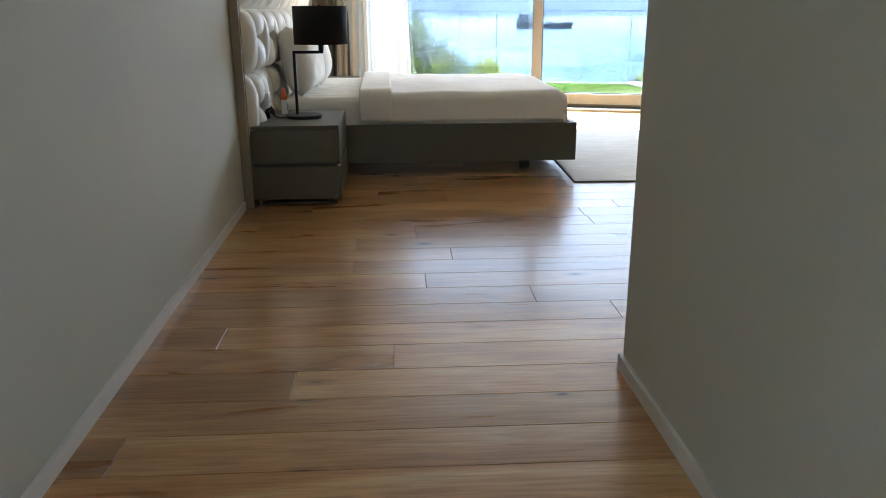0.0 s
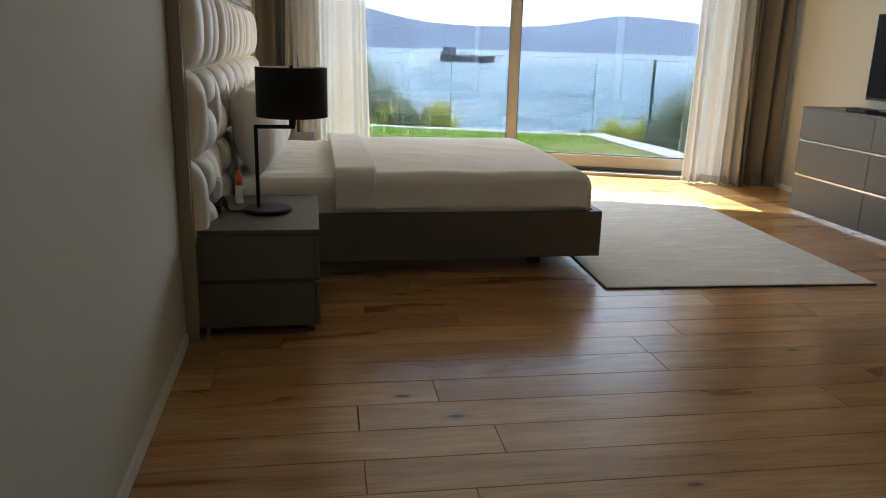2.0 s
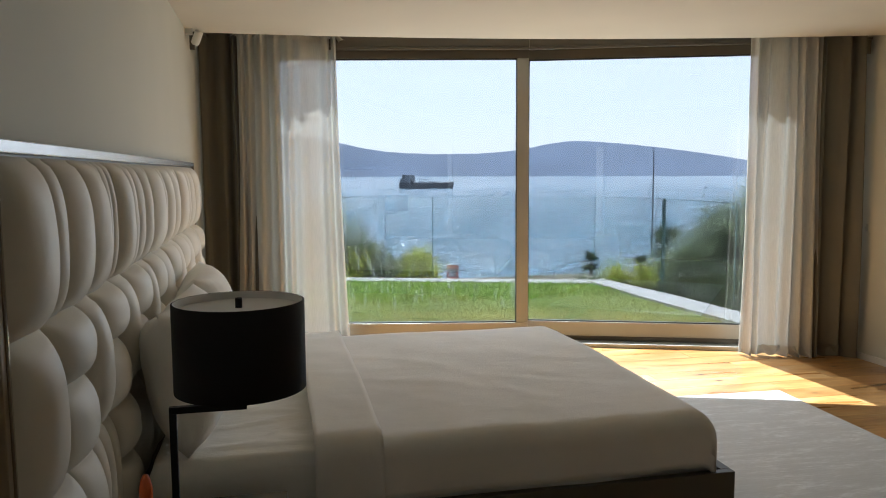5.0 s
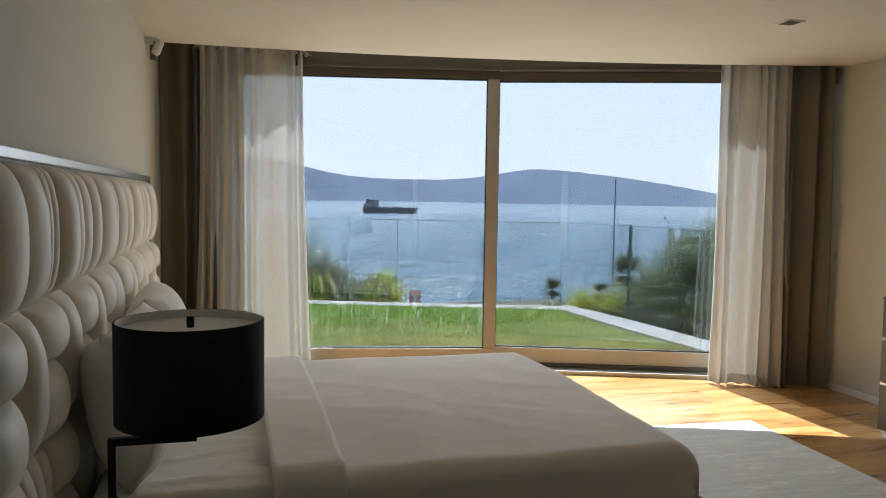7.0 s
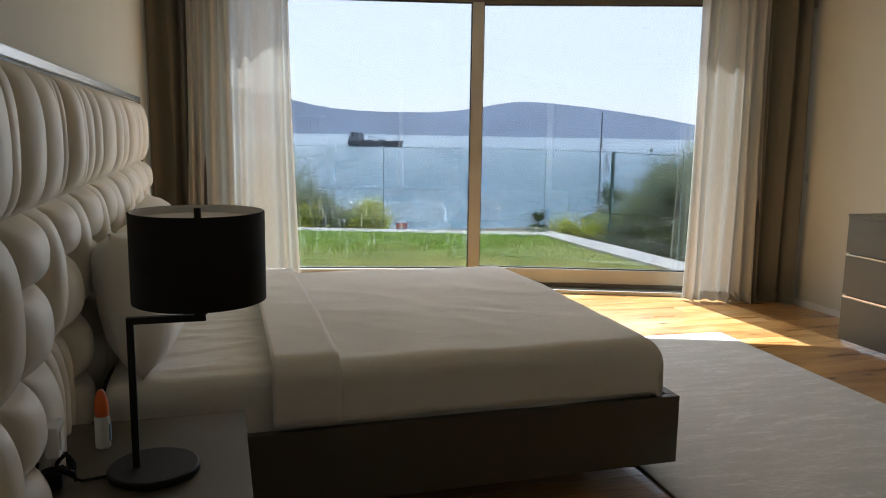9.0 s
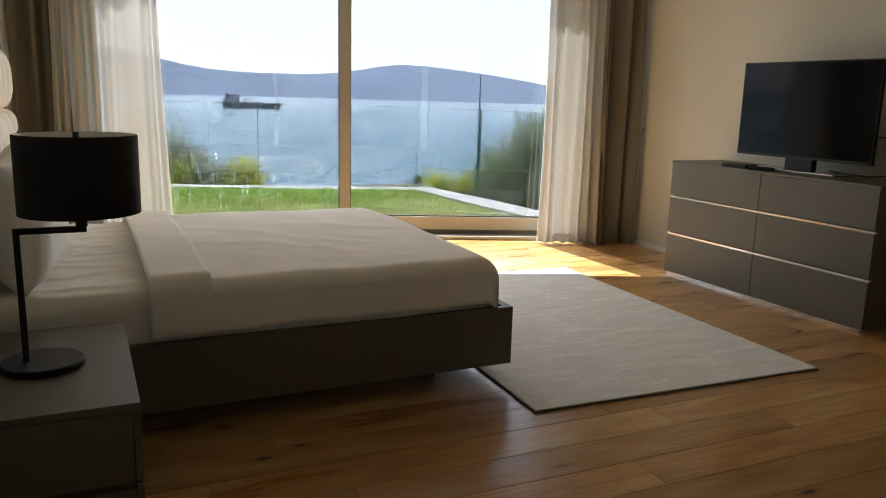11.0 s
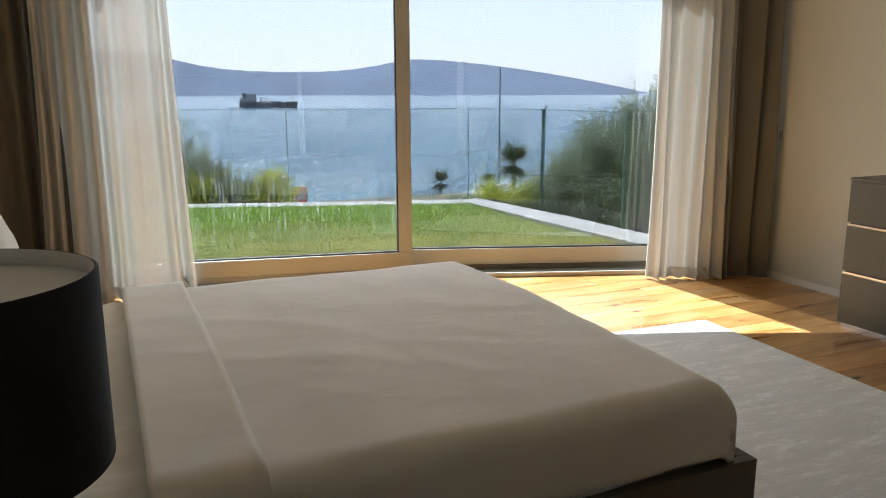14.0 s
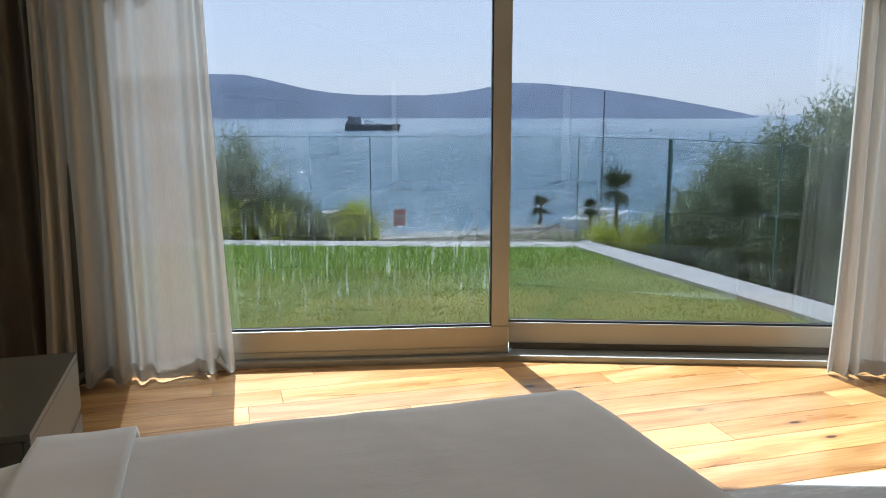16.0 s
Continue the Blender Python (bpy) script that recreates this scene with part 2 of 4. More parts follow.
M_GLASS_L = glass("streaked_window_glass", 0.075, (0.37, 0.375, 0.38), 1.0, 0.06)
M_GLASS_R = glass("clean_window_glass", 0.006, (0.37, 0.375, 0.38), 1.0, 0.06)
M_FENCE = glass("balustrade_glass", 0.0, (0.97, 0.985, 0.98), 0.5)
M_FENCE_EDGE = surface("green_glass_edge", (0.05, 0.13, 0.12), 0.2, vary=0.1)
M_SCREEN = surface("black_screen_glass", (0.004, 0.005, 0.006), 0.08, vary=0.05, relief=0.0, spec=0.14)
M_ORANGE = surface("orange_plastic", (0.75, 0.13, 0.02), 0.4, vary=0.05)
M_WHITE = surface("white_plastic", (0.72, 0.72, 0.70), 0.4, vary=0.03)
M_KERB = surface("pale_concrete", (0.58, 0.56, 0.51), 0.85, vary=0.12, scale=6, grain=80, relief=0.3)
M_LAWN = grass_ground()
M_EARTH = surface("dry_slope_earth", (0.17, 0.15, 0.09), 0.95, vary=0.3, scale=0.6, grain=8, relief=0.5)
M_SEA = sea_material()
# the blue-grey carries the haze of distance, mixed into the base colour
M_HILL = surface("wooded_hill_haze_paint", (0.155, 0.2, 0.28), 0.95, vary=0.12, scale=0.006, grain=0.05, relief=0.2)
M_OLIVE = leaf_material("olive_leaves", (0.11, 0.155, 0.075), (0.46, 0.51, 0.33), 0.5)
M_BUSH = leaf_material("yellow_green_leaves", (0.30, 0.40, 0.05), (0.85, 0.80, 0.16), 0.5)
M_PALM = leaf_material("palm_leaves", (0.04, 0.07, 0.03), (0.09, 0.11, 0.045))
M_BLADE = leaf_material("grass_blades", (0.15, 0.31, 0.02), (0.50, 0.66, 0.12), 0.4)
M_DRY = leaf_material("dry_grass_blades", (0.32, 0.35, 0.06), (0.70, 0.67, 0.22), 0.35)
M_BARK = surface("grey_bark", (0.14, 0.11, 0.085), 0.9, vary=0.25, scale=9, grain=40, relief=0.6)
M_SHIP = surface("dark_ship_paint", (0.06, 0.066, 0.08), 0.6, vary=0.15, scale=0.2, grain=1)
M_SHIPW = surface("grey_ship_paint", (0.22, 0.24, 0.27), 0.6, vary=0.1, scale=0.2, grain=1)
M_RED = surface("faded_red_paint", (0.42, 0.10, 0.07), 0.6, vary=0.1)
M_STONE = surface("quay_stone", (0.42, 0.39, 0.34), 0.9, vary=0.25, scale=0.8, grain=6, relief=0.5)


def rug_material():
    m, nt, n, l, p = nodes_of("silver_grey_pile")
    a = noise_node(nt, 3.0, 5, 0.6, (1.0, 5.0, 1))
    b = noise_node(nt, 22, 5, 0.7, (1.0, 5.0, 1))
    f = noise_node(nt, 500, 2)
    mx = n.new("ShaderNodeMath")
    mx.operation = "MULTIPLY"
    l.new(a.outputs["Fac"], mx.inputs[0])
    l.new(b.outputs["Fac"], mx.inputs[1])
    r = ramp(nt, mx.outputs[0], [(0.15, (0.63, 0.61, 0.555)), (0.27, (0.70, 0.68, 0.63)), (0.37, (0.87, 0.86, 0.82))])
    l.new(r.outputs[0], p.inputs["Base Color"])
    p.inputs["Roughness"].default_value, p.inputs["Sheen Weight"].default_value = 0.85, 0.3
    bump(nt, p, f.outputs["Fac"], 0.5, 0.003)
    return m


M_RUG = rug_material()


# ---- mesh helpers ----
def part(name, bm, material, parent=None, label="", smooth=False):
    me = bpy.data.meshes.new(name)
    bmesh.ops.recalc_face_normals(bm, faces=bm.faces)
    bm.to_mesh(me)
    bm.free()
    if smooth:
        me.shade_smooth()
    me.materials.append(material)
    ob = new(name, me)
    if parent:
        ob.parent = parent
    if label:
        ob["label"] = label
    return ob


def thing(name, at, label, category, group="", kind="", turn=0.0):
    e = new(name)
    e.empty_display_size = 0.1
    e.matrix_world = pose(*at, 0, 0, turn)
    return tagged(e, label, category, group, kind)


def box(x0, x1, y0, y1, z0, z1, bevel=0.0, bm=None, seg=2):
    own = bmesh.new()
    bmesh.ops.create_cube(own, size=1.0)
    bmesh.ops.scale(own, vec=(x1 - x0, y1 - y0, z1 - z0), verts=own.verts)
    bmesh.ops.translate(own, vec=((x0 + x1) / 2, (y0 + y1) / 2, (z0 + z1) / 2), verts=own.verts)
    if bevel:
        bmesh.ops.bevel(own, geom=own.edges[:], offset=bevel, segments=seg, affect="EDGES", profile=0.6)
    if bm is None:
        return own
    tmp = bpy.data.meshes.new("tmp")
    own.to_mesh(tmp)
    bm.from_mesh(tmp)
    own.free()
    bpy.data.meshes.remove(tmp)
    return bm


def lathe(profile, at=(0, 0, 0), n=32, bm=None):
    """Revolve (radius, z) pairs round the z axis."""
    bm = bm or bmesh.new()
    rings = [[bm.verts.new((at[0] + r * math.cos(2 * math.pi * k / n), at[1] + r * math.sin(2 * math.pi * k / n), at[2] + z)) for k in range(n)] for r, z in profile]
    for a, b in zip(rings, rings[1:]):
        for k in range(n):
            bm.faces.new((a[k], a[(k + 1) % n], b[(k + 1) % n], b[k]))
    for ring in (rings[0], rings[-1]):
        if (ring[0].co - ring[n // 2].co).length > 1e-4:
            bm.faces.new(ring)
    return bm


def tube(points, radii, n=8, bm=None):
    """A tapered tube along a polyline."""
    bm = bm or bmesh.new()
    rings, pts = [], [Vector(p) for p in points]
    for i, p in enumerate(pts):
        d = (pts[min(i + 1, len(pts) - 1)] - pts[max(i - 1, 0)]).normalized()
        u = d.orthogonal().normalized()
        v = d.cross(u)
        r = radii[i] if hasattr(radii, "__len__") else radii
        rings.append([bm.verts.new(p + r * (math.cos(a) * u + math.sin(a) * v)) for a in (2 * math.pi * k / n for k in range(n))])
    for a, b in zip(rings, rings[1:]):
        best = min(range(n), key=lambda s: (a[0].co - b[s].co).length)
        for k in range(n):
            bm.faces.new((a[k], a[(k + 1) % n], b[(best + k + 1) % n], b[(best + k) % n]))
    bm.faces.new(rings[0])
    bm.faces.new(rings[-1])
    return bm


def prism(outline, z0, z1, bm=None):
    """An upright prism over a plan outline."""
    bm = bm or bmesh.new()
    lo, hi = [bm.verts.new((x, y, z0)) for x, y in outline], [bm.verts.new((x, y, z1)) for x, y in outline]
    n = len(outline)
    bm.faces.new(lo)
    bm.faces.new(hi)
    for k in range(n):
        bm.faces.new((lo[k], lo[(k + 1) % n], hi[(k + 1) % n], hi[k]))
    return bm


def sheet(f, nu, nv, bm=None):
    """A grid of quads; f(u, v) with u, v in 0..1 gives the place."""
    bm = bm or bmesh.new()
    g = [[bm.verts.new(f(i / nu, j / nv)) for j in range(nv + 1)] for i in range(nu + 1)]
    for i in range(nu):
        for j in range(nv):
            bm.faces.new((g[i][j], g[i + 1][j], g[i + 1][j + 1], g[i][j + 1]))
    return bm


# ---- plan ----
XL, XR = -0.95, 4.28          # side walls of the bedroom
XP, YP = 0.725, 3.21          # corner of the entry partition
Y0 = -1.6                     # back of the entry passage
ZC = 2.565                    # ceiling
T = 0.2


def facade(x):
    """Inner line of the bowed window wall."""
    return 10.70 - 0.1465 * x - 0.0406 * x * x


def soffit(x):
    """Curved front edge of the ceiling, before the curtain recess."""
    return 9.966 - 0.0527 * x - 0.0343 * x * x


def steps(a, b, n):
    return [a + (b - a) * k / n for k in range(n + 1)]


# ---- walls, ceiling, floor ----
part("wall_west", box(XL - T, XL, -0.87, 11.2, -0.1, 2.95), M_WALL)
part("wall_west_end", box(XL - T, XL, Y0 - T, -1.42, -0.1, 2.95), M_WALL)
part("wall_west_header", box(XL - T, XL, -1.42, -0.87, 2.1, 2.95), M_WALL)   # over an unseen opening, added to let sky light fill the passage
part("wall_south_passage", box(XL, XP, Y0 - T, Y0, -0.1, 2.95), M_WALL)
part("wall_partition", prism([(XP, Y0 - T), (XR + T, Y0 - T), (XR + T, YP), (XP, YP)], -0.1, 2.95), M_WALL)
part("wall_east", box(XR, XR + T, YP, 10.4, -0.1, 2.95), M_WALL)
edge = [(x, soffit(x)) for x in steps(XL, XR, 24)]
part("ceiling", prism([(XL, Y0), (XR, Y0)] + edge[::-1], ZC, ZC + 0.22), M_CEIL)
part("ceiling_recess", prism([(XL - T, 9.0), (XR + T, 8.6)] + [(x, facade(x) + 0.3) for x in steps(XR + T, XL - T, 24)], 2.79, 2.95), M_CEIL)
WX0, WX1, WM = -0.33, 3.72, 1.805   # window opening and its meeting stile
for nm, a, b in (("wall_north_west", XL, WX0), ("wall_north_east", WX1, XR)):
    xs = steps(a, b, 4)
    part(nm, prism([(x, facade(x)) for x in xs] + [(x, facade(x) + 0.28) for x in xs[::-1]], -0.1, 2.79), M_WALL)
xs = steps(WX0, WX1, 16)
part("wall_lintel", prism([(x, facade(x) + 0.005) for x in xs] + [(x, facade(x) + 0.28) for x in xs[::-1]], 2.583, 2.79), M_WALL)
part("floor_slab", prism([(XL - T, Y0 - T), (XR + T, Y0 - T)] + [(x, facade(x) + 0.29) for x in steps(XR + T, XL - T, 20)], -0.2, -0.022), M_GAP)
for ob in list(scene.objects):
    if ob.name.startswith(("wall", "ceiling", "floor")):
        tagged(ob, kind="structure")
floor = tagged(new("floor"), "varnished knotty oak plank floor", "floor", kind="structure")


def skirting(name, x0, x1, y0, y1):
    ob = part(name, box(x0, x1, y0, y1, -0.005, 0.052, 0.003), M_SKIRT)
    tagged(ob, "low painted skirting board along the wall", "skirting", kind="structure")


skirting("baseboard_west", XL - 0.002, XL + 0.014, -0.87, 5.55)
skirting("baseboard_partition", XP - 0.014, XP + 0.002, Y0, YP + 0.014)
skirting("baseboard_south", XP - 0.0135, XR, YP - 0.002, YP + 0.0135)
skirting("baseboard_east", XR - 0.014, XR + 0.002, YP + 0.014, 9.36)

# ---- the window ----
window = tagged(new("window_1"), "tall two-leaf sliding window in champagne aluminium, closed", "window", kind="structure")


def along(a, b, off, s0, s1, depth, z0, z1, bevel=0.004):
    """A bar that runs beside the plan line a-b, from s0 to s1 metres along it."""
    a, b = Vector(a), Vector(b)
    d = (b - a).normalized()
    bm = box(s0, s1, off, off + depth, z0, z1, bevel)
    bm.transform(Matrix.Translation((a.x, a.y, 0)) @ Matrix.Rotation(math.atan2(d.y, d.x), 4, "Z"))
    return bm


PA, PM, PB = (WX0, facade(WX0)), (WM, facade(WM)), (WX1, facade(WX1))
for a, b, off, mat, tag in ((PA, PM, 0.03, M_GLASS_L, "pane"), (PM, PB, 0.11, M_GLASS_R, "pane")):
    ln = (Vector(b) - Vector(a)).length
    st = -0.07 if a is PA else -0.10
    ln += 0.07 if b is PB else 0.0
    leaf = part("sash", along(a, b, off, st, ln, 0.06, 0.075, 0.20), M_FRAME, window)
    part("sash_stile", along(a, b, off, st, st + 0.09, 0.06, 0.20, 2.50), M_FRAME, leaf)
    part("sash_stile", along(a, b, off, ln - 0.10, ln, 0.06, 0.20, 2.50), M_FRAME, leaf)
    part("sash_head", along(a, b, off, st, ln, 0.06, 2.50, 2.58), M_CASSETTE, leaf)
    for z0, z1 in ((0.20, 0.212), (2.49, 2.50)):
        part("gasket", along(a, b, off + 0.012, st + 0.09, ln - 0.10, 0.036, z0, z1, 0.0), M_GASKET, leaf)
    for s in (st + 0.09, ln - 0.108):
        part("gasket", along(a, b, off + 0.012, s, s + 0.008, 0.036, 0.212, 2.49, 0.0), M_GASKET, leaf)
    pane = part("pane", along(a, b, off + 0.024, st + 0.092, ln - 0.102, 0.010, 0.205, 2.495, 0.0), mat, leaf)
    pane.visible_shadow = False
    part("window_sill", along(a, b, -0.02, -0.01, (Vector(b) - Vector(a)).length + 0.01, 0.24, -0.02, 0.035), M_FRAME, window)
    # the right track takes the dark bronze as painted shade of the gap
    part("track", along(a, b, off, 0.0, ln, 0.06, 0.035, 0.075), M_FRAME if off < 0.1 else M_CASSETTE, window)
    part("blind_cassette", along(a, b, -0.05, 0.0, ln - 0.008, 0.10, 2.585, 2.70), M_CASSETTE, window)
    part("cassette_lip", along(a, b, -0.058, 0.0, ln - 0.008, 0.03, 2.56, 2.584), M_CASSETTE, window)


# ---- curtains ----
def curtain(x0, x1, inset, folds, depth, z0, z1, seed, flare=0.0, inset_end=None):
    rnd = random.Random(seed)
    ph = [rnd.uniform(0, 6.28) for _ in range(4)]

    def f(u, v):
        s = u + 0.03 * math.sin(5.3 * u + ph[0]) * math.sin(math.pi * u) + 0.012 * math.sin(folds * 2.3 * u + ph[3]) * math.sin(math.pi * u)
        z = z0 + (z1 - z0) * v
        x = x0 + (x1 - x0) * s + flare * (1 - v) ** 2 * (u - 0.5)
        wob = math.sin(2 * math.pi * folds * (u + 0.055 * math.sin(6.1 * u + ph[2]) + 0.03 * math.sin(13.7 * u + ph[3])) + ph[1] + 0.35 * v * math.sin(8 * u))
        sharp = math.copysign(abs(wob) ** 0.75, wob)
        amp = depth * (0.75 + 0.35 * math.sin(9 * u + ph[2])) * (0.8 + 0.25 * (1 - v))
        y = facade(x) - (inset + ((inset if inset_end is None else inset_end) - inset) * u) + amp * sharp + 0.012 * math.sin(7 * u + 4 * v + ph[3])
        return (x + 0.008 * math.sin(3 * v + 20 * u), y, z + (0.006 * math.sin(folds * 6 * u) if v == 0 else 0))
    return sheet(f, int(folds * 18), 16)


def hang(name, label, pieces, mat, hem):
    c = thing(name, (0, 0, 0), label, "curtain", "curtains beside the window")
    for args in pieces:
        part("cloth", curtain(*args), mat, c, smooth=True)
    b = list(pieces[0])
    b[5], b[6], b[2] = b[6] - 0.09, b[6] + 0.001, b[2] + 0.003
    if len(b) > 9:
        b[9] += 0.003
    part("heading_tape", curtain(*b), mat, c, smooth=True)
    if not hem:
        a = list(pieces[0])
        a[5], a[6], a[2] = a[5] + 0.001, a[5] + 0.10, a[2] + 0.003
        part("hem", curtain(*a), mat, c, smooth=True)
    if hem:
        a = list(pieces[0])
        a[5], a[6], a[2] = a[5] + 0.002, a[5] + 0.085, a[2] + 0.004
        if len(a) > 9:
            a[9] += 0.004
        part("hem", curtain(*a), mat, c, smooth=True)
    return c


hang("drape", "floor-length taupe drape gathered in deep folds", [(-0.93, -0.50, 0.18, 3.3, 0.06, 0.012, 2.72, 3)], M_DRAPE, False)
hang("sheer_curtain", "sheer white voile curtain drawn aside", [(-0.62, 0.19, 0.285, 7.5, 0.055, 0.012, 2.72, 5, 0.13, 0.10)], M_SHEER, True)
hang("sheer_curtain", "sheer white voile curtain drawn aside", [(3.42, 3.90, 0.19, 6.5, 0.04, 0.012, 2.72, 8, 0.06)], M_SHEER, True)
hang("drape", "floor-length taupe drape gathered in deep folds", [(3.84, 4.20, 0.14, 3.4, 0.055, 0.012, 2.72, 11)], M_DRAPE, False)

# ---- headboard and bed ----
HY0, HY1, HZ = 5.575, 9.56, 1.605
head = thing("headboard", (XL, HY0, 0), "wide ivory headboard of puffed cushions in a taupe metal frame", "headboard")
HL = HY1 - HY0
part("side_rail", box(0.002, 0.055, 0, 0.028, 0.0, HZ, 0.003), M_TAUPE_METAL, head)
part("side_rail", box(0.002, 0.055, HL - 0.028, HL, 0.0, HZ, 0.003), M_TAUPE_METAL, head)
part("top_rail", box(0.002, 0.055, 0.0285, HL - 0.0285, HZ - 0.028, HZ, 0.003), M_CHROME, head, "polished metal top rail")
part("back_panel", box(0.002, 0.035, 0.0285, HL - 0.0285, 0.06, HZ - 0.0285), M_TAUPE, head)
part("edge_strip", box(0.035, 0.060, 0.0290, 0.036, 0.06, HZ - 0.029), M_CHROME, head, "thin polished inner edge")


def cushion_row(z0, z1, pattern):
    """One band of puffed pads: a full pad, or two lobes stacked, by turns."""
    rnd = random.Random(int(z0 * 100))
    y, k, end = 0.037, 0, HL - 0.037
    while y < end - 0.02:
        w, stacked = pattern[k % len(pattern)]
        k += 1
        w = min(w * rnd.uniform(0.93, 1.07), end - y)
        if end - y - w < 0.06:
            w = end - y
        cuts = [z0, z0 + (z1 - z0) * rnd.uniform(0.46, 0.56), z1] if stacked else [z0, z1]
        for a, b in zip(cuts, cuts[1:]):
            amp, sag = min(0.088, 0.03 + 0.34 * w), rnd.uniform(-0.012, 0.012)

            def f(u, v, y=y, w=w, a=a, b=b, amp=amp, sag=sag):
                p, q = 2 * u - 1, 2 * v - 1
                h = max(0.0, 1 - abs(p) ** 2.3) ** 0.5 * max(0.0, 1 - abs(q) ** 2.6) ** 0.5
                bow = sag * (1 - q * q)
                n = 0.003 * noise.noise((p * 2 + y * 9, q * 2, a)) * h
                return (0.036 + amp * h + n, y + w * u + bow * (1 - p * p), a + (b - a) * v - 0.014 * (1 - p * p) * (1 - abs(q)))
            part("cushion", sheet(f, 16, 20), M_LEATHER, head, smooth=True)
        y += w


cushion_row(1.185, HZ - 0.034, [(0.24, 0), (0.12, 0), (0.22, 0), (0.20, 0), (0.07, 0), (0.07, 0), (0.07, 0), (0.20, 0), (0.13, 0), (0.12, 0), (0.16, 0), (0.07, 0), (0.07, 0)])
cushion_row(0.80, 1.185, [(0.27, 0), (0.30, 1), (0.17, 0), (0.28, 1), (0.21, 0), (0.30, 1), (0.15, 0), (0.26, 1)])
cushion_row(0.40, 0.80, [(0.15, 0), (0.25, 1), (0.24, 0), (0.09, 0), (0.09, 0), (0.09, 0), (0.28, 1), (0.22, 0), (0.16, 0), (0.27, 1)])

sk = part("socket_plate", box(0.10, 0.132, 0.40, 0.475, 0.585, 0.665, 0.003), M_WHITE, head, "white socket plate let into the headboard")
part("socket_insert", box(0.1325, 0.136, 0.415, 0.46, 0.60, 0.65, 0.003), M_SKIRT, sk)

BX0, BX1, BY0, BY1 = -0.78, 1.35, 6.52, 8.36
bed = thing("bed", (0, 0, 0), "low platform bed with a taupe frame raised off the floor", "bed")
part("side_board", box(BX0, BX1, BY0, BY0 + 0.035, 0.092, 0.372, 0.003), M_TAUPE, bed)
part("side_board", box(BX0, BX1, BY1 - 0.035, BY1, 0.092, 0.372, 0.003), M_TAUPE, bed)
part("foot_board", box(BX1 - 0.04, BX1 + 0.001, BY0 + 0.0355, BY1 - 0.0355, 0.092, 0.372, 0.003), M_TAUPE, bed)
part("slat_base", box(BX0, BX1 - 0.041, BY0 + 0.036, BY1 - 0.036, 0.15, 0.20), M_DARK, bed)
for x in (-0.5, 1.0):
    for y in (BY0 + 0.22, BY1 - 0.22):
        part("leg", box(x - 0.035, x + 0.035, y - 0.035, y + 0.035, 0.0, 0.15, 0.004), M_DARK, bed)


def pad(x0, x1, y0, y1, z0, z1, r, lumps, nu, nv, seed):
    """A rounded slab of bedding whose top is a little uneven."""
    def prof(s, a, b):
        return a + (b - a) * s

    def f(u, v):
        x, y = prof(u, x0, x1), prof(v, y0, y1)
        e = min(x - x0, x1 - x, y - y0, y1 - y)
        drop = r * (1 - math.sqrt(max(0.0, 1 - (1 - min(1, e / r)) ** 2))) if e < r else 0.0
        n = noise.noise((x * 2.2 + seed, y * 2.0, 0.3)) + 0.5 * noise.noise((x * 6 + seed, y * 5, 1.7))
        ridge = 1 - abs(noise.noise((x * 3.0 + 0.6 * y, y * 7.0 - x, 4.0 + seed))) * 2.2
        return (x, y, z1 - drop + lumps * n + (0.010 if x > -0.2 else 0.022) * max(0.0, ridge - 0.5))
    bm = sheet(f, nu, nv)
    for k in range(6):
        low = [e for e in bm.edges if e.is_boundary]
        ext = bmesh.ops.extrude_edge_only(bm, edges=low)
        zz = (z1 - r) + (z0 - z1 + r) * (k + 1) / 6
        for v in (g for g in ext["geom"] if isinstance(g, bmesh.types.BMVert)):
            w = noise.noise((v.co.x * 2.6 + 1.2 * zz, zz * 22 + 1.5 * v.co.x, seed)) if k < 5 else 0
            v.co.z = zz
            v.co.y += (0.022 if v.co.y > (y0 + y1) / 2 else -0.022) * w if y0 + 0.001 > v.co.y - 0.03 or v.co.y > y1 - 0.03 else 0
    return bm


mattress = thing("mattress", (0, 0, 0), "thick white mattress with a rumpled fitted sheet", "mattress")
part("fitted_sheet", pad(-0.80, 1.262, 6.562, 8.318, 0.205, 0.572, 0.05, 0.006, 110, 100, 1), M_SHEET, mattress, smooth=True)
part("core", box(-0.77, 1.23, 6.60, 8.28, 0.201, 0.50, 0.03), M_WHITE, mattress)
part("piping", tube([(-0.79, 6.552, 0.30), (0.2, 6.550, 0.298), (1.25, 6.552, 0.30)], 0.006, 6), M_SHEET, mattress, smooth=True)


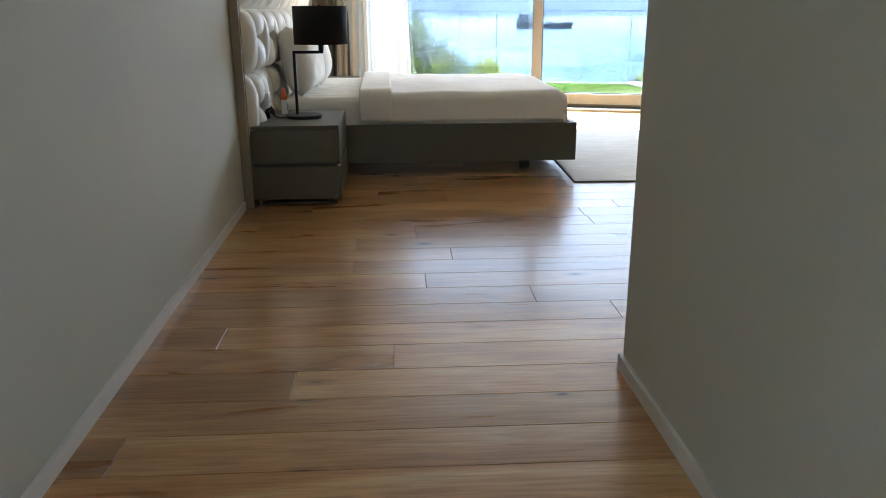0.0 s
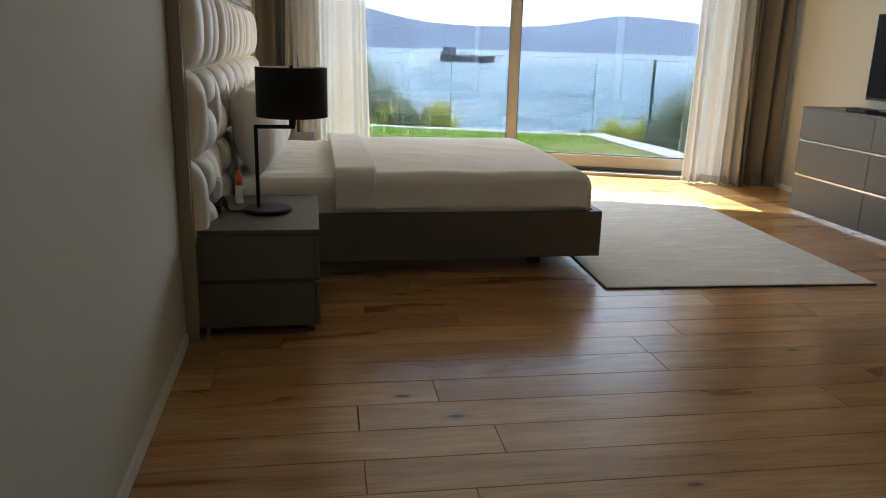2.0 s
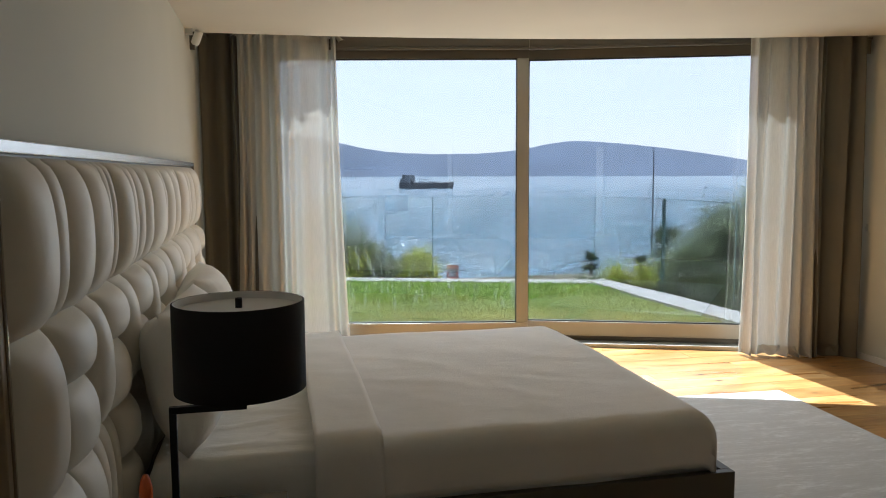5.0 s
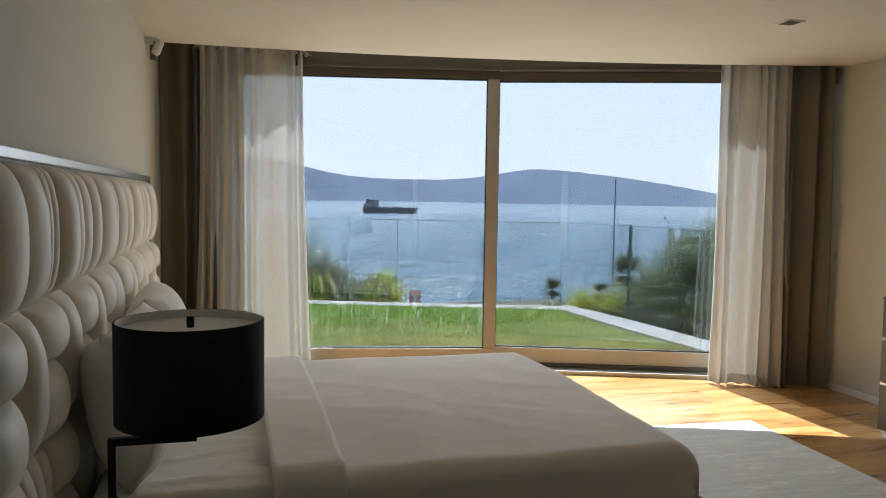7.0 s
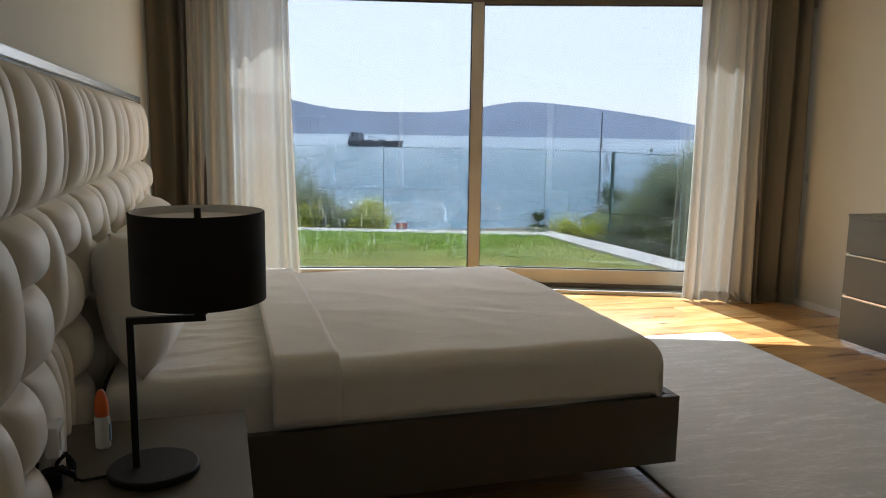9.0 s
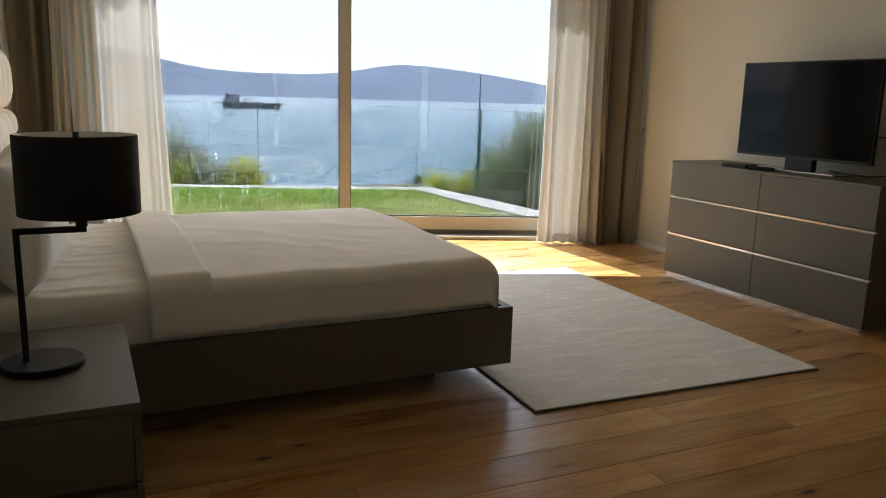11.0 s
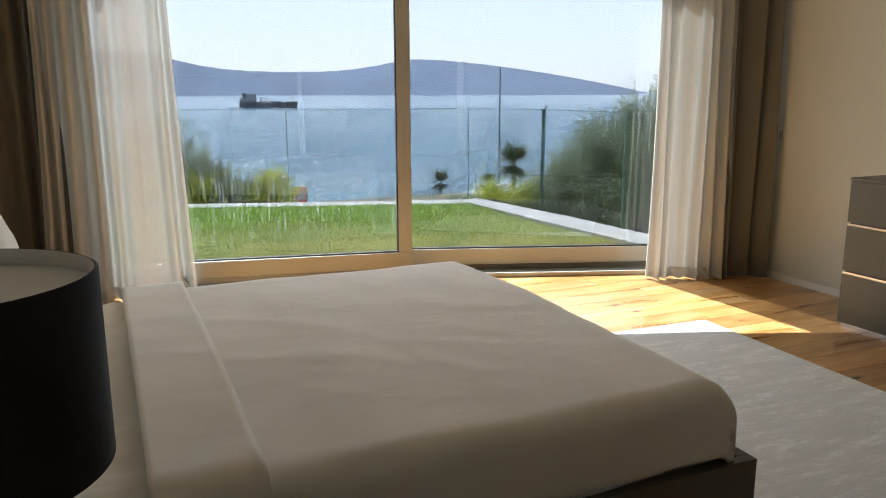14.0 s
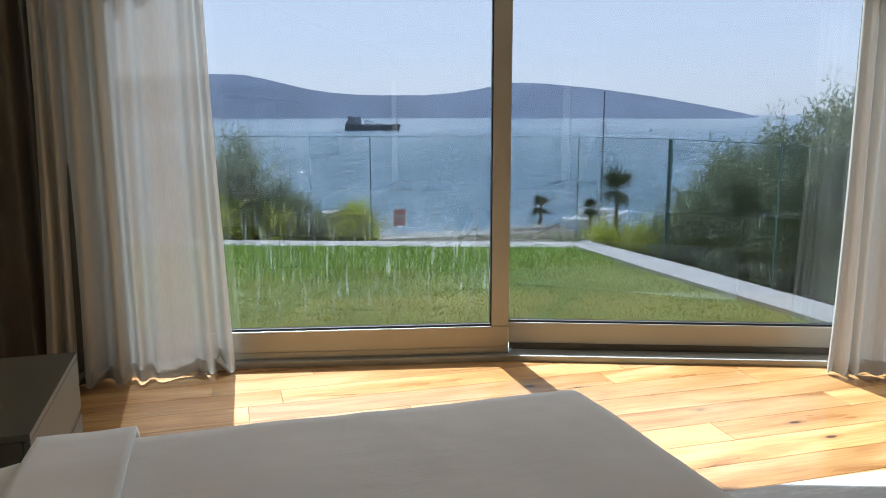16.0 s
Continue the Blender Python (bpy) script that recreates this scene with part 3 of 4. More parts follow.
def spread(x0, x1, lift, seed, nu, drop_near):
    """Cloth laid over the mattress and hanging down its long sides."""
    ya, yb, zt = 6.546, 8.336, 0.580 + lift

    def f(u, v):
        x = x0 + (x1 - x0) * u
        s = v * (yb - ya + 0.36) - 0.18
        y, z = ya + s, zt
        if s < 0.06:
            q = max(0, (0.06 - s) / 0.24)
            y, z = ya + 0.045 * (1 - min(1, q * 3)) ** 2, zt - drop_near * q ** 1.15
        elif y > yb - 0.06:
            q = (y - yb + 0.06) / 0.24
            y, z = yb - 0.045 * (1 - min(1, q * 3)) ** 2, zt - drop_near * q ** 1.15
        ex = 1.275 - x
        if ex < 0.07 and x1 > 1.2:
            z -= 0.05 * (1 - ex / 0.07) ** 2
        n = noise.noise((x * 1.8 + seed, y * 1.6, 2.0)) + 0.5 * noise.noise((x * 5 + seed, y * 4, 5.0))
        n += 0.35 * max(0.0, 1 - 5 * abs(noise.noise((x * 1.1 + seed, y * 2.2 + 0.5 * x, 8.0)))) + 0.2 * max(0.0, 1 - 6 * abs(noise.noise((x * 2.3 + 0.8 * y, y * 2.0 + seed, 3.0))))
        side = 0.006 * noise.noise((x * 9 + seed, z * 5, 1.0)) if z < zt - 0.02 else 0
        return (x, y - (side + lift * 0.6 if s < 0.06 else -side - lift * 0.6 if y > yb - 0.06 else 0), z + 0.009 * n + 0.02 * math.sin(math.pi * min(1, max(0, (y - ya) / (yb - ya)))))
    bm = sheet(f, nu, 90)
    if x1 > 1.2:
        end = [e for e in bm.edges if e.is_boundary and all(v.co.x > x1 - 1e-4 for v in e.verts)]
        ext = bmesh.ops.extrude_edge_only(bm, edges=end)
        for v in (g for g in ext["geom"] if isinstance(g, bmesh.types.BMVert)):
            v.co.z, v.co.x = min(v.co.z, 0.33), v.co.x + 0.004
    return bm


cover = thing("bedspread", (0, 0, 0), "smooth white waffle bedspread turned down near the pillows", "bedspread")
part("cover", spread(-0.24, 1.272, 0.012, 3, 60, 0.20), M_SPREAD, cover, smooth=True)
fold = part("turned_fold", spread(-0.255, -0.02, 0.030, 9, 14, 0.215), M_SPREAD, cover, smooth=True)
for ob, th in ((cover.children[0], 0.006), (fold, 0.017)):
    sol = ob.modifiers.new("thickness", "SOLIDIFY")
    sol.thickness, sol.offset = th, 1.0


def pillow(at, turn, lean):
    def shell(sign):
        def f(u, v):
            a, b = 2 * u - 1, 2 * v - 1
            t = max(0.0, (1 - abs(a) ** 3.6)) ** 0.55 * max(0.0, (1 - abs(b) ** 3.4)) ** 0.45
            pinch = 1 - 0.07 * (1 - abs(a)) * abs(b) - 0.0
            wr = 0.010 * noise.noise((a * 3 + at[1], b * 3, 1.0 * sign))
            return (0.36 * a * (1 - 0.05 * (1 - b * b)), 0.25 * b * (1 - 0.06 * (1 - a * a)) * pinch, sign * (0.135 * t + wr * t))
        return f
    bm = sheet(shell(1), 26, 20)
    sheet(shell(-1), 26, 20, bm)
    bmesh.ops.remove_doubles(bm, verts=bm.verts, dist=0.002)
    bm.transform(pose(0, 0, 0, 90 - lean, 0, 0))
    bm.transform(pose(0, 0, 0, 0, 0, 90 + turn))
    ob = part("pillow", bm, M_SHEET, smooth=True)
    ob.matrix_world = pose(*at)
    return tagged(ob, "plump white pillow propped against the headboard", "pillow", "pillows on the bed")


pillow((-0.69, 6.95, 0.825), -4, 10)
pillow((-0.685, 7.84, 0.825), 3, 14)

# ---- nightstands ----
def nightstand(y0, y1):
    x0, x1 = -0.893, -0.352
    s = thing("nightstand", (x0, y0, 0), "taupe two-drawer nightstand with polished grip strips beside the bed", "nightstand", "nightstands")
    w, d = y1 - y0, x1 - x0
    part("top", box(0, d, 0, w, 0.480, 0.502, 0.002), M_TAUPE, s)
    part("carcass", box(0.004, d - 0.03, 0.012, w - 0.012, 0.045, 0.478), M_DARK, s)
    for a, b in ((0.045, 0.250), (0.272, 0.4775)):
        side = part("side_panel", box(0.0, d - 0.022, 0.0, 0.0115, a, b, 0.0015), M_TAUPE, s)
        part("side_panel", box(0.0, d - 0.022, w - 0.0115, w, a, b, 0.0015), M_TAUPE, s)
        dr = part("drawer", box(d - 0.02, d, 0.0, w, a, b, 0.002), M_TAUPE, s)
        part("grip_strip", box(d - 0.018, d - 0.004, 0.01, w - 0.01, b + 0.002, b + 0.012), M_CHROME, dr, "polished metal grip strip")
    # polished metal groove, its shade painted on as near-black
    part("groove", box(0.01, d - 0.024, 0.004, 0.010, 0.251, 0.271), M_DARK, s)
    for x in (0.03, d - 0.05):
        for y in (0.03, w - 0.03):
            part("foot", lathe([(0.016, 0.0), (0.016, 0.045)], (x, y, 0), 14), M_CHROME, s)
    part("plinth_rail", box(0.05, d - 0.03, 0.006, 0.018, 0.012, 0.026), M_DARK, s)
    return s


nightstand(5.62, 6.43)
nightstand(8.66, 9.48)

# ---- bedside lamp and small things ----
lamp = thing("table_lamp", (-0.600, 6.025, 0.502), "black table lamp with a drum shade, switched off", "lamp")
part("base", lathe([(0.0, 0.0), (0.112, 0.0), (0.117, 0.004), (0.117, 0.016), (0.112, 0.02), (0.0, 0.02)], n=48), M_BLACK, lamp, smooth=False)
part("pole", box(-0.052, -0.034, -0.009, 0.009, 0.02, 0.407, 0.001), M_BLACK, lamp)
part("arm", box(-0.052, 0.145, -0.009, 0.009, 0.4072, 0.425, 0.001), M_BLACK, lamp)
part("socket", lathe([(0.017, 0.425), (0.017, 0.54), (0.012, 0.56)], (0.132, 0, 0), 16), M_BLACK, lamp)
sh = lathe([(0.166, 0.468), (0.170, 0.466), (0.170, 0.697), (0.166, 0.699)], (0.132, 0, 0), 64)
for f in [f for f in sh.faces if len(f.verts) > 4]:
    sh.faces.remove(f)
shade = part("shade", sh, M_SHADE, lamp, "black fabric drum shade", smooth=True)
inn = lathe([(0.1655, 0.4685), (0.1655, 0.6985)], (0.132, 0, 0), 64)
for f in [f for f in inn.faces if len(f.verts) > 4]:
    inn.faces.remove(f)
part("lining", inn, M_LINING, shade, "white inner lining", smooth=True)
dome = lathe([(0.0, 0.680), (0.10, 0.680), (0.165, 0.678), (0.165, 0.675), (0.0, 0.676)], (0.132, 0, 0), 48)
part("diffuser", dome, M_LINING, shade, "white top diffuser")
part("finial", lathe([(0.0, 0.706), (0.009, 0.706), (0.009, 0.680)], (0.132, 0, 0), 12), M_BLACK, shade)

bottle = thing("spray_bottle", (-0.752, 6.23, 0.502), "small white bottle with an orange pointed cap", "bottle")
part("body", lathe([(0.0, 0), (0.019, 0), (0.021, 0.004), (0.021, 0.085), (0.018, 0.094)], n=20), M_WHITE, bottle)
part("cap", lathe([(0.019, 0.0945), (0.019, 0.128), (0.013, 0.158), (0.007, 0.17), (0.0, 0.171)], n=20), M_ORANGE, bottle, smooth=True)
part("label", box(-0.0005, 0.0225, -0.010, 0.010, 0.02, 0.07), surface("blue_label_print", (0.2, 0.32, 0.5), 0.5), bottle)

rnd = random.Random(2)
cable = thing("charger_cable", (-0.835, 6.0, 0.502), "coiled black charger cable on the nightstand", "cable")
pts = [(0.05 * math.cos(k * 0.55) * (0.6 + 0.4 * rnd.random()), 0.058 * math.sin(k * 0.55) * (0.6 + 0.4 * rnd.random()), 0.008 + 0.06 * abs(math.sin(k * 0.83))) for k in range(44)]
pts += [(0.06, 0.0, 0.006), (0.09, 0.012, 0.004), (0.125, 0.02, 0.004), (0.16, 0.03, 0.004)]
part("cord", tube(pts, 0.0042, 6), M_BLACK, cable, smooth=True)
part("plug", box(-0.035, 0.02, -0.028, 0.028, 0.0, 0.042, 0.006), M_BLACK, cable)

# ---- dresser and television ----
dresser = thing("dresser", (3.71, 6.41, 0), "low taupe six-drawer dresser with polished grip strips against the wall", "dresser")
DW, DD = 1.735, 0.52
part("top", box(-0.004, DD, -0.004, DW + 0.004, 0.878, 0.896, 0.002), M_TAUPE, dresser)
part("carcass", box(0.026, DD - 0.004, 0.004, DW - 0.004, 0.022, 0.877), M_TAUPE, dresser)
part("plinth", box(0.012, DD - 0.03, 0.02, DW - 0.02, 0.0, 0.0215), M_CHROME, dresser, "polished low plinth")
for a, b in ((0.024, 0.318), (0.344, 0.608), (0.634, 0.8765)):
    for c, d in ((0.0, DW / 2 - 0.002), (DW / 2 + 0.002, DW)):
        dr = part("drawer", box(0.0, 0.025, c, d, a, b, 0.002), M_TAUPE, dresser)
        if b < 0.7:
            part("grip_strip", box(0.006, 0.030, c, d, b + 0.003, b + 0.016), M_CHROME, dr, "polished metal grip strip")

tv = thing("television", (3.98, 7.225, 0.896), "black flat television, switched off, on the dresser", "television")
TW, TZ0, TZ1 = 1.09, 0.085, 0.738
part("bezel", box(0.0, 0.030, -TW / 2, TW / 2, TZ0, TZ1, 0.004), M_BLACK, tv)
part("screen", box(-0.003, 0.0, -TW / 2 + 0.011, TW / 2 - 0.011, TZ0 + 0.02, TZ1 - 0.011), M_SCREEN, tv)
part("back_housing", box(0.0305, 0.065, -0.36, 0.36, TZ0 + 0.02, 0.42, 0.01), M_BLACK, tv)
part("neck", box(0.005, 0.055, -0.11, 0.11, 0.012, TZ0 + 0.03, 0.004), M_BLACK, tv)
part("stand", box(-0.10, 0.12, -0.36, 0.36, 0.0, 0.012, 0.004), M_CHROME, tv, "brushed metal stand")
cord = [(0.06, -0.30, 0.25), (0.10, -0.55, 0.26), (0.12, -0.64, 0.15), (0.11, -0.62, 0.03), (0.09, -0.45, 0.006), (0.07, -0.2, 0.02)]
part("cord", tube(cord, 0.005, 6), M_BLACK, tv, smooth=True)
box_ = thing("set_top_box", (3.84, 7.60, 0.896), "thin dark media box on the dresser", "media box")
part("body", box(-0.06, 0.06, -0.11, 0.11, 0.0, 0.022, 0.004), M_BLACK, box_)
remote = thing("remote_control", (3.80, 7.36, 0.896), "black remote control lying on the dresser", "remote control", turn=20)
part("body", box(-0.022, 0.022, -0.085, 0.085, 0.0, 0.02, 0.006), M_BLACK, remote)
part("button", box(-0.012, 0.012, -0.05, 0.05, 0.02, 0.0225), M_DARK, remote)

# ---- rug ----
rug = thing("rug", (1.26, 6.145, 0.0), "silvery grey short-pile rug with worn pale streaks", "rug", turn=-2.4)
part("rug_body", box(0, 1.665, 0, 2.45, 0.001, 0.013, 0.003), M_RUG, rug)
part("binding", box(-0.006, 1.671, -0.006, 2.456, 0.0005, 0.008, 0.002), surface("dark_rug_binding", (0.10, 0.09, 0.08), 0.9), rug, "dark bound edge")

# ---- ceiling and wall fixtures ----
dl = thing("downlight", (2.816, 8.05, ZC), "small square recessed downlight, unlit", "downlight")
part("trim_ring", box(-0.06, 0.06, -0.06, 0.06, -0.006, 0.0, 0.002), M_SKIRT, dl)
part("lens", box(-0.045, 0.045, -0.045, 0.045, -0.0085, -0.0065), M_DARK, dl)
sp = thing("wall_spotlight", (-0.90, 9.86, ZC - 0.03), "small white swivelling sensor spot below the ceiling", "spotlight")
bmx = lathe([(0.0, -0.05), (0.026, -0.05), (0.03, -0.04), (0.03, 0.045), (0.0, 0.05)], n=20)
bmx.transform(pose(0.03, 0, -0.03, 30, 25, 0))
part("head", bmx, M_WHITE, sp, smooth=True)
part("bracket", box(-0.05, 0.0, -0.03, 0.03, -0.01, 0.03, 0.003), M_WHITE, sp)
for x, y in ((-0.915, 9.985), (4.235, 9.24)):
    br = thing("curtain_bracket", (x, y, 2.44), "dark metal curtain track bracket", "bracket", "curtain brackets")
    part("arm", box(-0.018, 0.018, -0.02, 0.02, 0.0, 0.11, 0.003), M_CASSETTE, br)
    part("screw_plate", box(-0.024, 0.024, -0.026, 0.026, 0.1105, 0.125, 0.002), M_CASSETTE, br)
kn = thing("blind_control", (XR, 9.20, 1.07), "small bronze control knob on the wall", "knob")
part("plate", box(-0.006, 0.0, -0.012, 0.012, -0.03, 0.03, 0.002), M_FRAME, kn)
part("pull", lathe([(0.0, 0), (0.007, 0), (0.009, 0.012), (0.0, 0.016)], (-0.012, 0, -0.006), 12), M_FRAME, kn)

# ---- garden ----
def ground_height(x, y):
    d = max(0.0, y - 15.4, (x - 4.6) * 0.9, (-x - 6) * 0.5)
    return -0.12 - 13.0 * (1 - math.exp(-(d / 34.0) ** 1.25)) + 0.25 * noise.noise((x * 0.15, y * 0.15, 0)) * min(1, d / 4)


def ground_sheet(u, v):
    a = (2 * u - 1)
    x = math.copysign(abs(a) ** 2.6 * 900, a)
    y = 10.9 + v ** 2.4 * 240
    return (x, y, ground_height(x, y))


g = part("ground", sheet(ground_sheet, 90, 90), M_EARTH, smooth=True)
tagged(g, "dry earth slope falling to the shore", "ground", kind="structure")
part("sea", sheet(lambda u, v: ((2 * u - 1) * 4500, 40 + 4700 * v ** 2, -12.0), 4, 30), M_SEA)


def chop(y0, y1, ratio, a0, a1, da, seed):
    """Short wind waves on the near water, growing with the distance between rows."""
    r = np.random.default_rng(seed)
    ys = y0 * ratio ** np.arange(int(math.log(y1 / y0) / math.log(ratio)))
    an = np.arange(a0, a1, da)
    ny, nx = len(ys), len(an)
    h = r.normal(0, 1, (ny, nx))
    h = (h + 0.5 * np.roll(h, 1, 1) + 0.5 * np.roll(h, -1, 1)) / 1.25
    tall = np.minimum(0.21 * ys * (ratio - 1), 0.42)[:, None]
    rim = np.minimum(1, np.minimum(np.arange(ny), ny - 1 - np.arange(ny)) / 8.0)[:, None]
    z = -12.25 + 0.45 * rim + h * tall * rim
    x = np.tan(an)[None, :] * ys[:, None] + r.normal(0, 0.2, (ny, nx)) * ys[:, None] * da
    v = np.stack([x, np.broadcast_to(ys[:, None], x.shape) + r.normal(0, 0.2, (ny, nx)) * (ys * (ratio - 1))[:, None], z], 2).reshape(-1, 3)
    k = (np.arange(ny - 1)[:, None] * nx + np.arange(nx - 1)[None, :]).reshape(-1)
    me = bpy.data.meshes.new("water")
    me.from_pydata(v.tolist(), [], np.stack([k, k + 1, k + nx + 1, k + nx], 1).tolist())
    me.shade_smooth()
    me.materials.append(M_SEA)
    return tagged(new("water", me), "choppy blue sea water glittering in the sun", "sea", kind="structure")


chop(90.0, 700.0, 1.0105, radians(-30), radians(48), 0.0034, 12)
tagged(bpy.data.objects["sea"], "calm blue sea glittering in the sun", "sea", kind="structure")
KERB_IN = [(-9, 18.2), (0.295, 15.04), (1.745, 14.53), (3.92, 13.78), (4.03, 12.2), (4.16, 10.9), (4.24, 9.9)]
lawn_out = [(x, facade(x) + 0.30) for x in steps(4.24, -1.15, 12)] + [(-9, 11.0)]
part("lawn_ground", prism(KERB_IN + lawn_out, -0.3, -0.03), M_LAWN)
tagged(bpy.data.objects["lawn_ground"], "mown green lawn with a yellowed patch", "lawn", kind="structure")
part("terrace_edge", prism([(x, facade(x) + 0.285) for x in steps(XL - T, XR + T, 14)] + [(x, facade(x) + 0.40) for x in steps(XR + T, XL - T, 14)], -0.3, -0.012), M_KERB)
tagged(bpy.data.objects["terrace_edge"], "narrow concrete strip outside the window", "paving", kind="structure")


kerb_out = [(-9.0, 18.5), (0.40, 15.38), (1.86, 14.86), (4.20, 14.08), (4.45, 12.4), (4.57, 10.95), (4.64, 9.9)]
for k in range(len(KERB_IN) - 1):
    a, b, c, d = KERB_IN[k], KERB_IN[k + 1], kerb_out[k + 1], kerb_out[k]
    ob = part("kerb", prism([a, b, c, d], -0.7, (-0.02 if k < 3 else 0.005) + 0.0005 * k), M_KERB)
    tagged(ob, "pale concrete kerb round the lawn", "kerb", "lawn kerbs", "structure")

fence = thing("glass_balustrade", (0, 0, 0), "frameless glass balustrade along the lawn's edge", "balustrade")
FP = [(-6.5, 17.75), (-4.4, 17.05), (-2.3, 16.35), (-0.2, 15.62), (1.9, 14.80), (4.05, 13.96), (4.58, 13.0), (4.66, 11.5), (4.72, 9.95)]
for k, (a, b) in enumerate(zip(FP, FP[1:])):
    av, bv = Vector(a), Vector(b)
    ln, foot = (bv - av).length, 0.03 if k < 5 else -0.45
    pn = part("glass_panel", along(a, b, -0.03, 0.012, ln - 0.012, 0.014, foot, 1.17, 0.0), M_FENCE, fence)
    pn.visible_shadow = False
    part("glass_edge", along(a, b, -0.03, ln - 0.012, ln - 0.002, 0.014, foot, 1.17, 0.0), M_FENCE_EDGE, pn)
    part("rim", along(a, b, -0.029, 0.012, ln - 0.012, 0.012, 1.17, 1.175, 0.0), M_FENCE_EDGE, pn)
part("post", box(4.565, 4.595, 12.985, 13.015, -0.5, 1.18, 0.004), M_FENCE_EDGE, fence, "slim dark green post")


def grass():
    r = np.random.default_rng(5)
    n = 60000
    x = r.uniform(-3.5, 4.2, n)
    y = 10.6 + 5.4 * r.uniform(0, 1, n) ** 1.15
    rim = np.interp(x, [-9, 0.295, 1.745, 3.92], [18.2, 15.04, 14.53, 13.78])
    east = 3.89 + (13.8 - y) * 0.09
    ok = (y < rim - 0.02) & (x < east) & (y > 10.70 - 0.1465 * x - 0.0406 * x * x + 0.44)
    x, y = x[ok], y[ok]
    n = len(x)
    hgt = np.where(y > 12.8, 1.15, 0.5) * r.uniform(0.03, 0.075, n)
    a = r.uniform(0, 6.283, n)
    w = r.uniform(0.003, 0.006, n)
    lx, ly = r.normal(0, 0.03, n), r.normal(0, 0.03, n)
    v = np.empty((n, 3, 3))
    v[:, 0] = np.stack([x - w * np.cos(a), y - w * np.sin(a), np.full(n, -0.035)], 1)
    v[:, 1] = np.stack([x + w * np.cos(a), y + w * np.sin(a), np.full(n, -0.035)], 1)
    v[:, 2] = np.stack([x + lx, y + ly, hgt - 0.03], 1)
    edge_ = 12.85 + 0.35 * np.sin(1.7 * x) + 0.2 * np.sin(4.1 * x + 1) + r.normal(0, 0.45, n)
    for nm, mask, mat, lab in (("grass", y > edge_, M_BLADE, "short green blades of mown lawn grass"), ("dry_grass", y <= edge_, M_DRY, "yellowed dry lawn grass near the house")):
        w3 = v[mask].reshape(-1, 3)
        me = bpy.data.meshes.new(nm)
        me.from_pydata(w3.tolist(), [], np.arange(len(w3)).reshape(-1, 3).tolist())
        me.materials.append(mat)
        tagged(new(nm, me), lab, "grass", kind="stuff")


grass()


def foliage(clumps, shoots, leaf, seed, slim=0.11, upright=0.7, reach=0.34):
    """Leafy shoots that grow out of ellipsoid clumps (x, y, z, rx, rz), each set with pairs of narrow leaves."""
    r = np.random.default_rng(seed)
    c = np.array(clumps)
    wts = (c[:, 3] * c[:, 3] * c[:, 4]) ** 0.7
    c = c[r.choice(len(clumps), shoots, p=wts / wts.sum())]
    d = r.normal(0, 1, (shoots, 3))
    d /= np.linalg.norm(d, axis=1)[:, None]
    root = c[:, :3] + d * (0.25 + 0.6 * r.uniform(0, 1, shoots)[:, None] ** 0.6) * np.stack([c[:, 3], c[:, 3], c[:, 4]], 1)
    t = 0.75 * d + r.normal(0, 0.3, (shoots, 3)) + np.array([0, 0, upright])
    t /= np.linalg.norm(t, axis=1)[:, None]
    ln = reach * r.uniform(0.45, 1.25, shoots)[:, None]
    m = 18
    s = np.linspace(0.05, 1.0, m)[None, :, None]
    bend = r.normal(0, 0.12, (shoots, 1, 3)) * s ** 2
    p = root[:, None] + (t[:, None] + bend) * ln[:, None] * s
    side = np.cross(np.broadcast_to(t[:, None], p.shape), r.normal(0, 1, p.shape))
    side /= np.linalg.norm(side, axis=2)[:, :, None]
    g = 0.75 * t[:, None] + 0.85 * side + np.array([0, 0, -0.1])
    g /= np.linalg.norm(g, axis=2)[:, :, None]
    w = np.cross(g, r.normal(0, 1, g.shape))
    w /= np.linalg.norm(w, axis=2)[:, :, None]
    sz = leaf * r.uniform(0.7, 1.3, (shoots, m, 1)) * (1.1 - 0.45 * s)
    v = np.stack([p, p + g * sz * 0.5 + w * sz * slim, p + g * sz, p + g * sz * 0.5 - w * sz * slim], 2)
    n = shoots * m
    me = bpy.data.meshes.new("crown")
    me.from_pydata(v.reshape(-1, 3).tolist(), [], np.arange(4 * n).reshape(-1, 4).tolist())
    return me


def tree(name, at, clumps, shoots, leaf, mat, label, category, seed, trunk=0.09, group="", upright=0.7, reach=0.34, slim=0.11):
    t = thing(name, at, label, category, group)
    zmid = max(min(c[2] for c in clumps) * 0.5, 0.1)
    bm = tube([(0, 0, -0.3), (0.05, 0.02, zmid * 0.5), (0.02, 0, zmid)], [trunk, trunk * 0.8, trunk * 0.65], 8)
    for c in clumps:
        mid = Vector((c[0] * 0.45, c[1] * 0.45, zmid + (c[2] - zmid) * 0.45))
        tube([(0.02, 0, zmid * 0.9), mid, (c[0], c[1], c[2] + c[4] * 0.4)], [trunk * 0.5, trunk * 0.3, trunk * 0.08], 6, bm)
    part("trunk", bm, M_BARK, t, smooth=True)
    me = foliage(clumps, shoots, leaf, seed, slim, upright, reach)
    me.materials.append(mat)
    ob = new("crown", me)
    ob.parent = t
    return t


